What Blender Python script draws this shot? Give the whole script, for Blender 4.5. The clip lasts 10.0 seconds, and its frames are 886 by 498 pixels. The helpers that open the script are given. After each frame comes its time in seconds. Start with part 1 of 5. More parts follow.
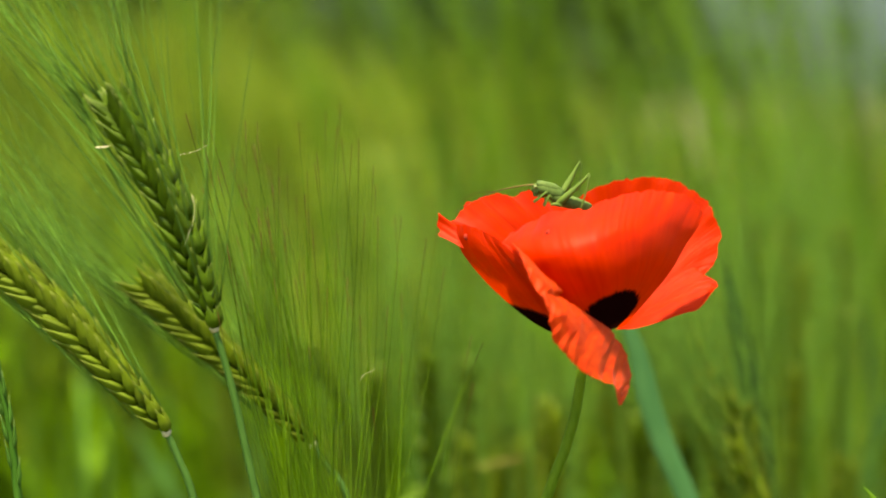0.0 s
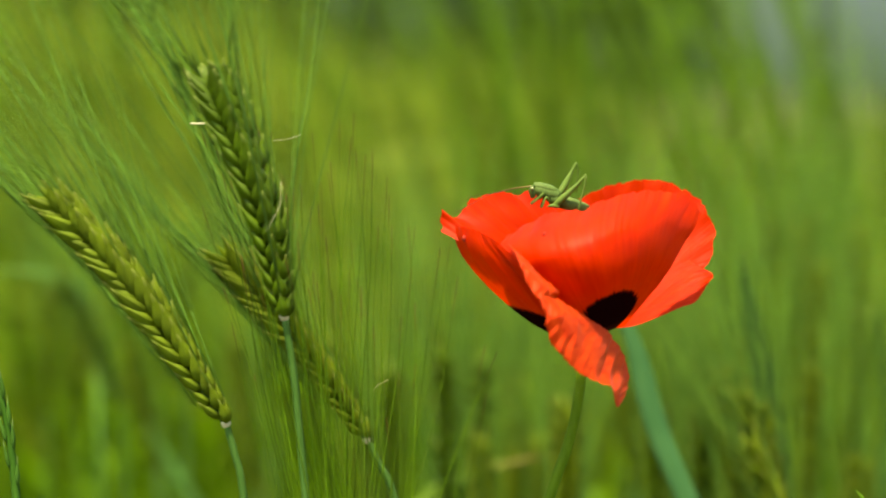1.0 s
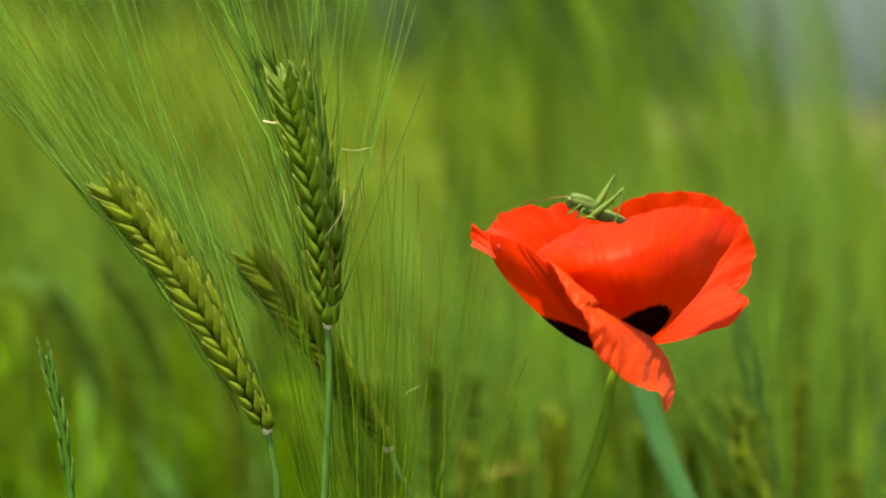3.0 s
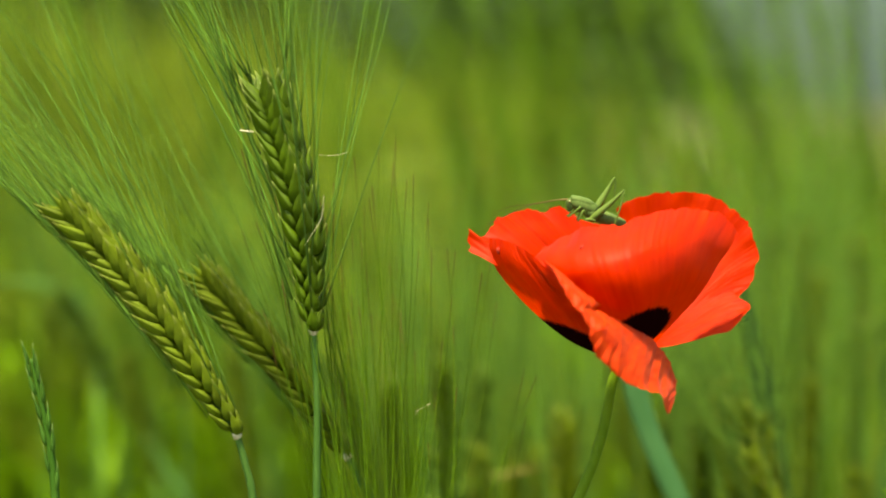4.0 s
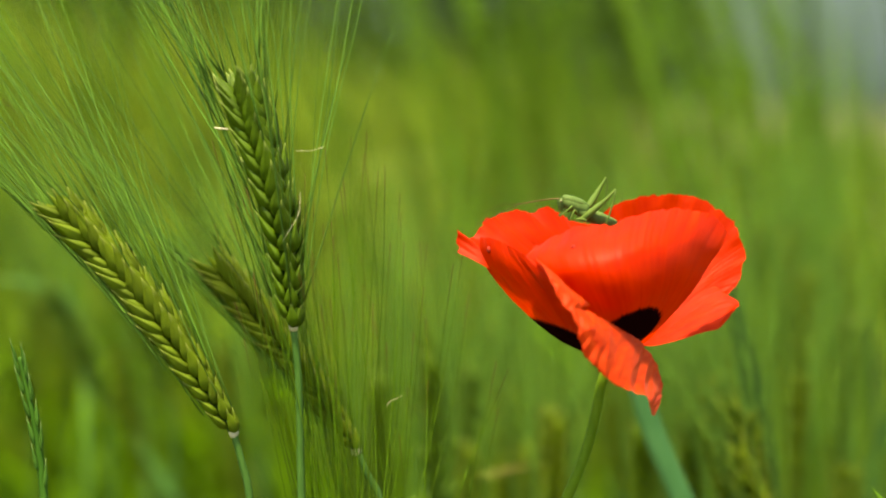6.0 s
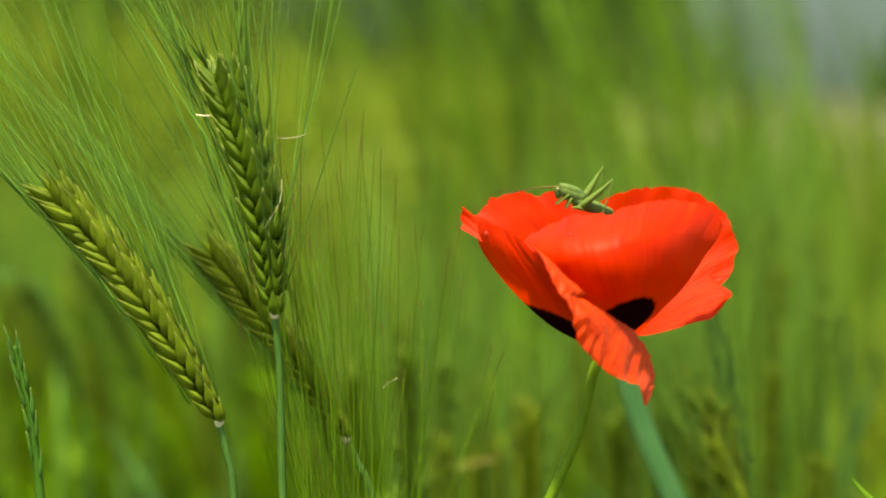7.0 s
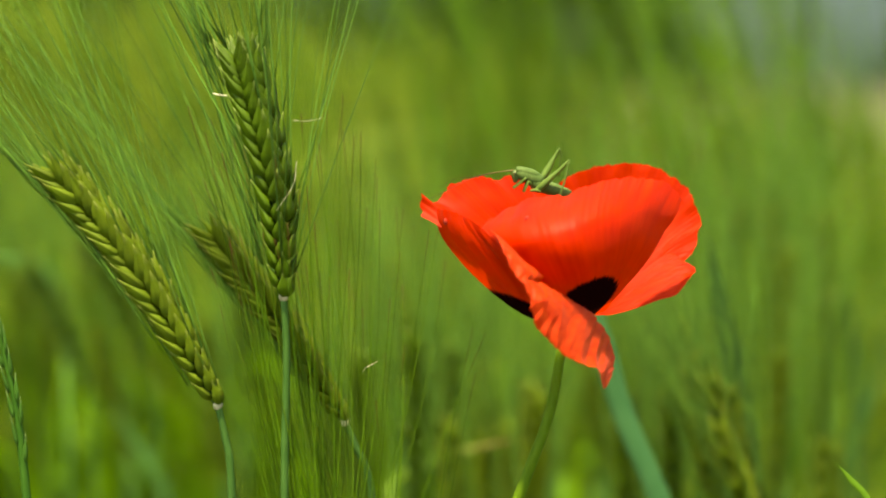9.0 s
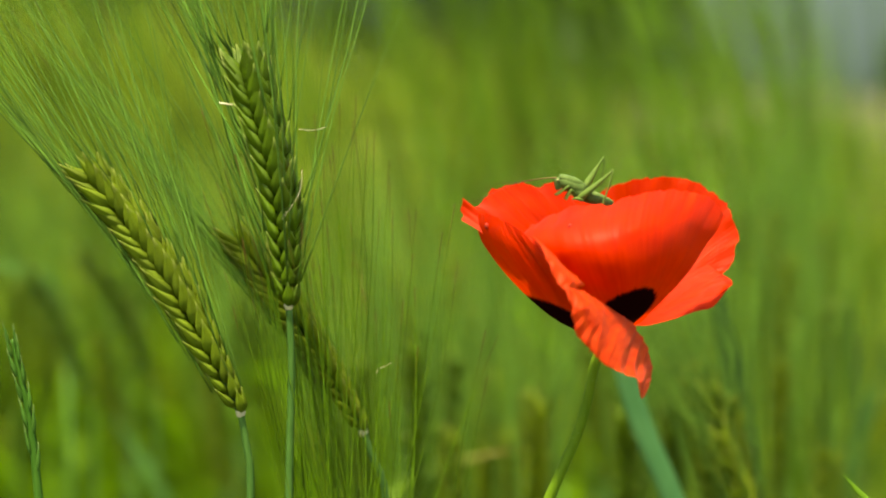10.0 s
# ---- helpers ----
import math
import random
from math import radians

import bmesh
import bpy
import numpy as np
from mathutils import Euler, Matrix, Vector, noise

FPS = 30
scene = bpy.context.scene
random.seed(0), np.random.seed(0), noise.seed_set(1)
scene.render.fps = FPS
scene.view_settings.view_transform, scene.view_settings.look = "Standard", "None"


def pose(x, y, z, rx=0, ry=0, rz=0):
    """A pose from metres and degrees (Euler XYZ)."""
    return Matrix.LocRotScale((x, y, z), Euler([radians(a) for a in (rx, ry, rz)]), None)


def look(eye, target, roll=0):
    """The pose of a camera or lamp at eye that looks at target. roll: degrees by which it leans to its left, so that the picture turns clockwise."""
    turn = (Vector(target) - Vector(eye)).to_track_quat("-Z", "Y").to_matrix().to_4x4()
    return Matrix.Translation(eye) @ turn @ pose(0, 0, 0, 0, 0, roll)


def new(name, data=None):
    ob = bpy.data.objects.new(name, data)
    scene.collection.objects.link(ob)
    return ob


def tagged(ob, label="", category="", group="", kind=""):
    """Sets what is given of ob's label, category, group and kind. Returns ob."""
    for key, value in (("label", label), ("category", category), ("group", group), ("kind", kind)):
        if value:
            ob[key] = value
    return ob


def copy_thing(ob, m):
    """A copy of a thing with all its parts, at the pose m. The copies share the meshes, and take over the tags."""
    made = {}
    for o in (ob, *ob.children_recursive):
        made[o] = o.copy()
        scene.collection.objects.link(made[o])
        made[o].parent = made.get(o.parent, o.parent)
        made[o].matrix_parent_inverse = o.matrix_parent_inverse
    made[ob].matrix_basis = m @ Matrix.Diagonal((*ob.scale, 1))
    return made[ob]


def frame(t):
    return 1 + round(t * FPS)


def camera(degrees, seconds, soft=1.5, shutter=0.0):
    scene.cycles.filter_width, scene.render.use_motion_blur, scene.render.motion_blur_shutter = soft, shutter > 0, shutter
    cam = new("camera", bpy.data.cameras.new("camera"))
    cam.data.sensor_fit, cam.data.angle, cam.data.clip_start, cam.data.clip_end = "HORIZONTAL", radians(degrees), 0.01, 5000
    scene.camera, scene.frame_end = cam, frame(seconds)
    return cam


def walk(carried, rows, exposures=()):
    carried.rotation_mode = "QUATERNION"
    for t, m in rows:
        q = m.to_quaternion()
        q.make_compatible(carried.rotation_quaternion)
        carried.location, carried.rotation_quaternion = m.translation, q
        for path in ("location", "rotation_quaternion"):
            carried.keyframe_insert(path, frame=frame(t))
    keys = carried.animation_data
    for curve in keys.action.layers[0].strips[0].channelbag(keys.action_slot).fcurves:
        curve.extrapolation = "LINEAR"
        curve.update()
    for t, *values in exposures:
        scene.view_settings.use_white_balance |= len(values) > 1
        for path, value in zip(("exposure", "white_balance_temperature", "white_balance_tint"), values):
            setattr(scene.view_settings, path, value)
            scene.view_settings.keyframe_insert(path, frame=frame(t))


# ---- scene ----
# A red poppy with a bush-cricket nymph at the edge of a green barley field.

# ---------------------------------------------------------------- camera
cam = camera(25.1, 10.0, soft=2.0, shutter=0.9)
cam.data.dof.use_dof = True
cam.data.dof.focus_distance = 0.50
cam.data.dof.aperture_fstop = 6.6
EYE = (0.0, 0.0, 0.74)
# seconds, yaw, pitch of the hand-held camera
VIEW = [
    (0, -0.722, -4.299),
    (0.5, -0.423, -4.299),
    (1, -0.273, -4.324),
    (1.5, -0.299, -4.275),
    (2, -0.499, -4.225),
    (2.5, -0.599, -4.125),
    (4, -0.298, -4.026),
    (4.5, 0.000, -4.000),
    (5, 0.075, -4.024),
    (5.5, -0.198, -4.000),
    (7, -1.370, -4.299),
    (7.5, -1.568, -4.423),
    (8, -1.620, -4.548),
    (8.5, -1.618, -4.698),
    (9, -1.171, -4.773),
    (9.5, -1.095, -4.722),
    (10, -1.145, -4.499),
]

walk(cam, [(t, pose(*EYE, 90 + pitch, 0, yaw)) for t, yaw, pitch in VIEW], exposures=[(0.0, 2.12, 10800, -3), (10.0, 2.12, 10800, -3)])

# ---------------------------------------------------------------- light
SUN_EL, SUN_AZ = 71.5, 206.0          # azimuth from +y, clockwise
world = bpy.data.worlds.new("sky")
scene.world = world
world.use_nodes = True
wn = world.node_tree
sky = wn.nodes.new("ShaderNodeTexSky")
sky.sky_type = "NISHITA"
sky.sun_disc = False
sky.sun_elevation = radians(SUN_EL)
sky.sun_rotation = radians(SUN_AZ)
sky.air_density, sky.dust_density = 1.0, 1.5
wn.nodes["Background"].inputs[1].default_value = 0.12
wn.links.new(sky.outputs[0], wn.nodes["Background"].inputs[0])
lamp = bpy.data.lights.new("sun", "SUN")
lamp.energy, lamp.angle, lamp.color = 3.5, radians(2.5), (1.0, 0.95, 0.86)
sun = new("sun", lamp)
sun_dir = Vector((math.sin(radians(SUN_AZ)) * math.cos(radians(SUN_EL)), math.cos(radians(SUN_AZ)) * math.cos(radians(SUN_EL)), math.sin(radians(SUN_EL))))
sun.matrix_world = look(sun_dir * 30, (0, 0, 0))


# ---------------------------------------------------------------- materials
def material(name):
    m = bpy.data.materials.new(name)
    m.use_nodes = True
    m.node_tree.nodes.clear()
    return m, m.node_tree.nodes, m.node_tree.links


def ramp(nodes, stops):
    r = nodes.new("ShaderNodeValToRGB")
    while len(r.color_ramp.elements) < len(stops):
        r.color_ramp.elements.new(0.5)
    for e, (p, c) in zip(r.color_ramp.elements, stops):
        e.position, e.color = p, (*c, 1)
    return r


def leafy(name, dark, light, translucent=0.35, rough=0.5, scale=120.0, stretch=(1, 1, 0.1), spread=0.25, bump=0.0004, tip=None, object_random=False, ribs=0, gloss=0.08):
    """Plant skin: two colours by fine grain and by piece, part of the light goes through."""
    m, n, l = material(name)
    geo = n.new("ShaderNodeNewGeometry")
    coord = n.new("ShaderNodeTexCoord")
    mapping = n.new("ShaderNodeMapping")
    mapping.inputs["Scale"].default_value = stretch
    l.new(coord.outputs["Object"], mapping.inputs[0])
    grain = n.new("ShaderNodeTexNoise")
    grain.inputs["Scale"].default_value = scale * 8
    grain.inputs["Detail"].default_value = 3
    l.new(mapping.outputs[0], grain.inputs[0])
    broad = n.new("ShaderNodeTexNoise")
    broad.inputs["Scale"].default_value = scale
    l.new(coord.outputs["Object"], broad.inputs[0])
    mixf = n.new("ShaderNodeMath")
    mixf.operation = "MULTIPLY_ADD"
    l.new(grain.outputs[0], mixf.inputs[0])
    mixf.inputs[1].default_value = 0.5
    half = n.new("ShaderNodeMath")
    half.operation = "MULTIPLY"
    half.inputs[1].default_value = 0.5
    l.new(broad.outputs[0], half.inputs[0])
    l.new(half.outputs[0], mixf.inputs[2])
    r = ramp(n, [(0.3, dark), (0.7, light)])
    l.new(mixf.outputs[0], r.inputs[0])
    hsv = n.new("ShaderNodeHueSaturation")
    l.new(r.outputs[0], hsv.inputs["Color"])
    vary = n.new("ShaderNodeMapRange")
    if object_random:
        info = n.new("ShaderNodeObjectInfo")
        l.new(info.outputs["Random"], vary.inputs[0])
    else:
        l.new(geo.outputs["Random Per Island"], vary.inputs[0])
    vary.inputs[3].default_value, vary.inputs[4].default_value = 1 - spread, 1 + spread
    l.new(vary.outputs[0], hsv.inputs["Value"])
    colour = hsv.outputs[0]
    if tip:
        uv = n.new("ShaderNodeUVMap")
        sep = n.new("ShaderNodeSeparateXYZ")
        l.new(uv.outputs[0], sep.inputs[0])
        span = n.new("ShaderNodeMapRange")
        span.inputs[1].default_value, span.inputs[2].default_value = tip[1], tip[2]
        l.new(sep.outputs[1], span.inputs[0])
        mix = n.new("ShaderNodeMix")
        mix.data_type = "RGBA"
        l.new(span.outputs[0], mix.inputs[0])
        l.new(colour, mix.inputs[6])
        mix.inputs[7].default_value = (*tip[0], 1)
        colour = mix.outputs[2]
    bsdf = n.new("ShaderNodeBsdfPrincipled")
    bsdf.inputs["Roughness"].default_value = rough
    bsdf.inputs["Specular IOR Level"].default_value = gloss
    l.new(colour, bsdf.inputs["Base Color"])
    bmp = n.new("ShaderNodeBump")
    bmp.inputs["Strength"].default_value = 0.4
    bmp.inputs["Distance"].default_value = bump
    if ribs:
        uvr = n.new("ShaderNodeUVMap")
        sepr = n.new("ShaderNodeSeparateXYZ")
        l.new(uvr.outputs[0], sepr.inputs[0])
        angle = n.new("ShaderNodeMath")
        angle.operation = "MULTIPLY"
        angle.inputs[1].default_value = 2 * math.pi * ribs
        l.new(sepr.outputs[0], angle.inputs[0])
        wave = n.new("ShaderNodeMath")
        wave.operation = "SINE"
        l.new(angle.outputs[0], wave.inputs[0])
        l.new(wave.outputs[0], bmp.inputs["Height"])
        bmp.inputs["Distance"].default_value = 0.00012
    else:
        l.new(grain.outputs[0], bmp.inputs["Height"])
    l.new(bmp.outputs[0], bsdf.inputs["Normal"])
    trans = n.new("ShaderNodeBsdfTranslucent")
    l.new(colour, trans.inputs[0])
    mixs = n.new("ShaderNodeMixShader")
    mixs.inputs[0].default_value = translucent
    l.new(bsdf.outputs[0], mixs.inputs[1])
    l.new(trans.outputs[0], mixs.inputs[2])
    out = n.new("ShaderNodeOutputMaterial")
    l.new(mixs.outputs[0], out.inputs[0])
    return m


def petal_skin(name, spot, veins=(26, 1.2, 1), tint=((0.40, 0.008, 0.0003), (0.54, 0.020, 0.0006)), gloss_of=(0.16, 0.015)):
    """Poppy petal: thin scarlet tissue with fine veins from the base; spot = (u, v, half width, half height) of the black blotch."""
    m, n, l = material(name)
    uv = n.new("ShaderNodeUVMap")
    mp = n.new("ShaderNodeMapping")
    mp.inputs["Scale"].default_value = veins
    l.new(uv.outputs[0], mp.inputs[0])
    vein = n.new("ShaderNodeTexNoise")
    vein.inputs["Scale"].default_value = 2.0
    vein.inputs["Detail"].default_value = 4
    l.new(mp.outputs[0], vein.inputs[0])
    crease = n.new("ShaderNodeTexNoise")
    crease.inputs["Scale"].default_value = 7.0
    crease.inputs["Detail"].default_value = 5
    l.new(uv.outputs[0], crease.inputs[0])
    both = n.new("ShaderNodeMath")
    both.operation = "ADD"
    l.new(vein.outputs[0], both.inputs[0])
    l.new(crease.outputs[0], both.inputs[1])
    r = ramp(n, [(0.32, tint[0]), (0.68, tint[1])])
    halve = n.new("ShaderNodeMath")
    halve.operation = "MULTIPLY"
    halve.inputs[1].default_value = 0.5
    l.new(both.outputs[0], halve.inputs[0])
    l.new(halve.outputs[0], r.inputs[0])
    # blotch: an uneven oval in the petal's own coordinates
    sep = n.new("ShaderNodeSeparateXYZ")
    l.new(uv.outputs[0], sep.inputs[0])
    terms = []
    for axis in (0, 1):
        d = n.new("ShaderNodeMath")
        d.operation = "SUBTRACT"
        d.inputs[1].default_value = spot[axis]
        l.new(sep.outputs[axis], d.inputs[0])
        e = n.new("ShaderNodeMath")
        e.operation = "DIVIDE"
        e.inputs[1].default_value = spot[axis + 2]
        l.new(d.outputs[0], e.inputs[0])
        p = n.new("ShaderNodeMath")
        p.operation = "POWER"
        p.inputs[1].default_value = 2
        a = n.new("ShaderNodeMath")
        a.operation = "ABSOLUTE"
        l.new(e.outputs[0], a.inputs[0])
        l.new(a.outputs[0], p.inputs[0])
        terms.append(p)
    s = n.new("ShaderNodeMath")
    l.new(terms[0].outputs[0], s.inputs[0])
    l.new(terms[1].outputs[0], s.inputs[1])
    w = n.new("ShaderNodeMath")
    w.operation = "MULTIPLY_ADD"
    w.inputs[1].default_value = 0.9
    l.new(vein.outputs[0], w.inputs[0])
    l.new(s.outputs[0], w.inputs[2])
    edge = n.new("ShaderNodeMapRange")
    edge.inputs[1].default_value, edge.inputs[2].default_value = 1.36, 1.52
    l.new(w.outputs[0], edge.inputs[0])
    mix = n.new("ShaderNodeMix")
    mix.data_type = "RGBA"
    l.new(edge.outputs[0], mix.inputs[0])
    mix.inputs[6].default_value = (0.006, 0.001, 0.002, 1)
    l.new(r.outputs[0], mix.inputs[7])
    bsdf = n.new("ShaderNodeBsdfPrincipled")
    l.new(mix.outputs[2], bsdf.inputs["Base Color"])
    bsdf.inputs["Roughness"].default_value = 0.55
    for socket, amount in (("Specular IOR Level", gloss_of[0]), ("Sheen Weight", gloss_of[1])):
        gloss = n.new("ShaderNodeMath")
        gloss.operation = "MULTIPLY"
        gloss.inputs[1].default_value = amount
        l.new(edge.outputs[0], gloss.inputs[0])
        l.new(gloss.outputs[0], bsdf.inputs[socket])
    bsdf.inputs["Sheen Roughness"].default_value = 0.4
    bmp = n.new("ShaderNodeBump")
    bmp.inputs["Strength"].default_value = 0.55
    bmp.inputs["Distance"].default_value = 0.0004
    l.new(both.outputs[0], bmp.inputs["Height"])
    l.new(bmp.outputs[0], bsdf.inputs["Normal"])
    trans = n.new("ShaderNodeBsdfTranslucent")
    deep = n.new("ShaderNodeMix")
    deep.data_type, deep.blend_type = "RGBA", "MULTIPLY"
    deep.inputs[0].default_value = 1.0
    deep.inputs[7].default_value = (1.0, 1.6, 0.5, 1)      # light that has passed through is more orange
    l.new(mix.outputs[2], deep.inputs[6])
    l.new(deep.outputs[2], trans.inputs[0])
    l.new(bmp.outputs[0], trans.inputs[1])
    ms = n.new("ShaderNodeMixShader")
    ms.inputs[0].default_value = 0.46
    l.new(bsdf.outputs[0], ms.inputs[1])
    l.new(trans.outputs[0], ms.inputs[2])
    out = n.new("ShaderNodeOutputMaterial")
    l.new(ms.outputs[0], out.inputs[0])
    return m


def plain(name, a, b, rough=0.8, scale=30.0, bump=0.002):
    m, n, l = material(name)
    coord = n.new("ShaderNodeTexCoord")
    tex = n.new("ShaderNodeTexNoise")
    tex.inputs["Scale"].default_value = scale
    tex.inputs["Detail"].default_value = 8
    l.new(coord.outputs["Object"], tex.inputs[0])
    r = ramp(n, [(0.3, a), (0.7, b)])
    l.new(tex.outputs[0], r.inputs[0])
    bsdf = n.new("ShaderNodeBsdfPrincipled")
    bsdf.inputs["Roughness"].default_value = rough
    l.new(r.outputs[0], bsdf.inputs["Base Color"])
    bmp = n.new("ShaderNodeBump")
    bmp.inputs["Distance"].default_value = bump
    l.new(tex.outputs[0], bmp.inputs["Height"])
    l.new(bmp.outputs[0], bsdf.inputs["Normal"])
    out = n.new("ShaderNodeOutputMaterial")
    l.new(bsdf.outputs[0], out.inputs[0])
    return m


M_STEM = leafy("barley_stem", (0.032, 0.092, 0.020), (0.060, 0.140, 0.034), 0.2, 0.45)
M_LEAF = leafy("barley_leaf", (0.045, 0.13, 0.035), (0.08, 0.20, 0.05), 0.4, 0.45, scale=60)
M_BLUELEAF = leafy("waxy_leaf", (0.030, 0.110, 0.040), (0.056, 0.160, 0.062), 0.3, 0.4, scale=60)
M_KERNEL = leafy("barley_kernel", (0.095, 0.160, 0.010), (0.180, 0.255, 0.022), 0.6, 0.6, scale=90, spread=0.2, object_random=True, tip=((0.27, 0.32, 0.09), 0.74, 1.0), ribs=7, gloss=0.2)
# young green grain, darkened further to paint in the shade on some ears
M_KERNEL_SHADED_GREEN = leafy("shaded_young_kernel", (0.034, 0.085, 0.004), (0.095, 0.165, 0.010), 0.45, 0.45, scale=90, spread=0.2, object_random=True, tip=((0.22, 0.29, 0.08), 0.76, 1.0), ribs=7, gloss=0.2)
M_AWN = leafy("barley_awn", (0.058, 0.150, 0.022), (0.125, 0.245, 0.048), 0.3, 0.4, scale=60, spread=0.45, object_random=True, tip=((0.055, 0.030, 0.010), 0.86, 1.0))
M_AWN_RED = leafy("ripening_awn", (0.030, 0.085, 0.006), (0.12, 0.23, 0.018), 0.3, 0.4, scale=60, spread=0.4, object_random=True, tip=((0.065, 0.028, 0.010), 0.86, 0.97))
# grass green darkened so that the blade's shade is in the colour
M_SHADE_TINTED_BLADE = leafy("shade_tinted_blade", (0.006, 0.026, 0.008), (0.012, 0.042, 0.013), 0.1, 0.7, scale=60, gloss=0.05)
M_FIELD_KERNEL = leafy("field_kernel", (0.13, 0.21, 0.014), (0.225, 0.32, 0.036), 0.4, 0.5, scale=8, spread=0.35)
M_FIELD_AWN = leafy("field_awn", (0.15, 0.235, 0.024), (0.25, 0.34, 0.050), 0.45, 0.45, scale=5, spread=0.35)
M_FIELD_STEM = leafy("field_stem", (0.080, 0.19, 0.006), (0.145, 0.285, 0.012), 0.35, 0.5, scale=6, spread=0.35)
M_FIELD_LEAF = leafy("field_leaf", (0.050, 0.140, 0.004), (0.100, 0.215, 0.009), 0.30, 0.5, scale=6, spread=0.4)
M_TALL = leafy("tall_grass", (0.048, 0.128, 0.010), (0.115, 0.205, 0.022), 0.4, 0.5, scale=9, spread=0.5, object_random=True)
M_PALELEAF = leafy("pale_leaf", (0.17, 0.25, 0.04), (0.26, 0.34, 0.08), 0.35, 0.5, scale=40)
M_DRY = leafy("dry_leaf", (0.07, 0.15, 0.02), (0.12, 0.21, 0.035), 0.3, 0.6, scale=40, tip=((0.15, 0.115, 0.040), 0.6, 0.95))
M_STRAW = leafy("dry_husk", (0.40, 0.38, 0.25), (0.58, 0.55, 0.42), 0.3, 0.5, scale=40)
M_RYE = leafy("ryegrass", (0.028, 0.10, 0.014), (0.06, 0.165, 0.026), 0.3, 0.4, scale=80, object_random=True, tip=((0.3, 0.42, 0.2), 0.7, 1.0))
M_SPIKELET = leafy("ryegrass_spikelet", (0.034, 0.11, 0.016), (0.075, 0.18, 0.034), 0.3, 0.4, scale=80, object_random=True, tip=((0.3, 0.42, 0.2), 0.7, 1.0))
M_POPPY_STEM = leafy("poppy_stem", (0.060, 0.130, 0.010), (0.110, 0.195, 0.016), 0.25, 0.5)
M_CRICKET = leafy("cricket_skin", (0.036, 0.072, 0.018), (0.105, 0.160, 0.050), 0.2, 0.5, scale=450, spread=0.05, bump=0.0001)
M_CRICKET_LEG = leafy("cricket_leg", (0.065, 0.12, 0.024), (0.115, 0.175, 0.046), 0.25, 0.4, scale=300, spread=0.05, bump=0.0001)
M_ANTENNA = leafy("cricket_antenna", (0.16, 0.11, 0.05), (0.22, 0.15, 0.07), 0.2, 0.4, tip=((0.09, 0.035, 0.02), 0.15, 0.5))
M_EYE = plain("cricket_eye", (0.10, 0.12, 0.05), (0.16, 0.18, 0.08), 0.2, 900, 0.00001)
M_BRUISE = plain("bruise", (0.20, 0.006, 0.002), (0.28, 0.010, 0.003), 1.0, 900, 0.0001)
M_SOIL = plain("soil", (0.042, 0.040, 0.020), (0.070, 0.066, 0.034), 0.95, 9, 0.02)
M_WOOD = leafy("far_foliage", (0.022, 0.055, 0.006), (0.055, 0.11, 0.015), 0.2, 0.6, scale=0.4, stretch=(1, 1, 1), spread=0.4, bump=0.05)
# the haze of the distance is put into this base colour
M_HAZED_HILL = plain("haze_tinted_hill", (0.034, 0.062, 0.075), (0.048, 0.080, 0.095), 0.9, 0.004, 0.5)


# ---------------------------------------------------------------- mesh helpers
def mesh_of(name, verts, faces, mats, face_mats=None, uv=None, smooth=True):
    me = bpy.data.meshes.new(name)
    me.from_pydata([tuple(v) for v in verts], [], [tuple(f) for f in faces])
    for m in mats:
        me.materials.append(m)
    if face_mats is not None:
        me.polygons.foreach_set("material_index", np.asarray(face_mats, dtype=np.int32))
    if smooth:
        me.polygons.foreach_set("use_smooth", np.ones(len(me.polygons), dtype=bool))
    if uv is not None:
        layer = me.uv_layers.new(name="UVMap")
        idx = np.empty(len(me.loops), dtype=np.int32)
        me.loops.foreach_get("vertex_index", idx)
        layer.data.foreach_set("uv", np.asarray(uv, dtype=np.float32)[idx].ravel())
    me.update()
    return me


def part(name, me, parent, label="", m=None):
    ob = new(name, me)
    ob.parent = parent
    if m is not None:
        ob.matrix_basis = m
    if label:
        ob["label"] = label
    return ob


def spline(pts, n):
    """n points along a Catmull-Rom curve through pts."""
    p = np.asarray(pts, dtype=float)
    p = np.vstack([2 * p[0] - p[1], p, 2 * p[-1] - p[-2]])
    out = []
    for s in np.linspace(0, len(p) - 3 - 1e-9, n):
        i = int(s)
        t = s - i
        a, b, c, d = p[i:i + 4]
        out.append(0.5 * (2 * b + (c - a) * t + (2 * a - 5 * b + 4 * c - d) * t * t + (3 * b - a - 3 * c + d) * t ** 3))
    return np.array(out)


def tube(path, radii, sides=6, flat=1.0, caps=True):
    """A round or flattened rod along a path: vertices, faces, uv (v runs from start to end)."""
    path = np.asarray(path, dtype=float)
    n = len(path)
    radii = np.broadcast_to(radii, (n,))
    tang = np.gradient(path, axis=0)
    tang /= np.linalg.norm(tang, axis=1)[:, None] + 1e-12
    ref = np.array([0.0, 1.0, 0.0]) if abs(tang[0][1]) < 0.9 else np.array([1.0, 0, 0])
    v, f, uv = [], [], []
    for i in range(n):
        a = np.cross(tang[i], ref)
        a /= np.linalg.norm(a)
        b = np.cross(tang[i], a)
        for k in range(sides):
            q = 2 * math.pi * k / sides
            v.append(path[i] + radii[i] * (math.cos(q) * a + flat * math.sin(q) * b))
            uv.append((k / sides, i / (n - 1)))
    for i in range(n - 1):
        for k in range(sides):
            k2 = (k + 1) % sides
            f.append((i * sides + k, i * sides + k2, (i + 1) * sides + k2, (i + 1) * sides + k))
    if caps:
        f.append(tuple(range(sides - 1, -1, -1)))
        f.append(tuple((n - 1) * sides + k for k in range(sides)))
    return np.array(v), f, np.array(uv)


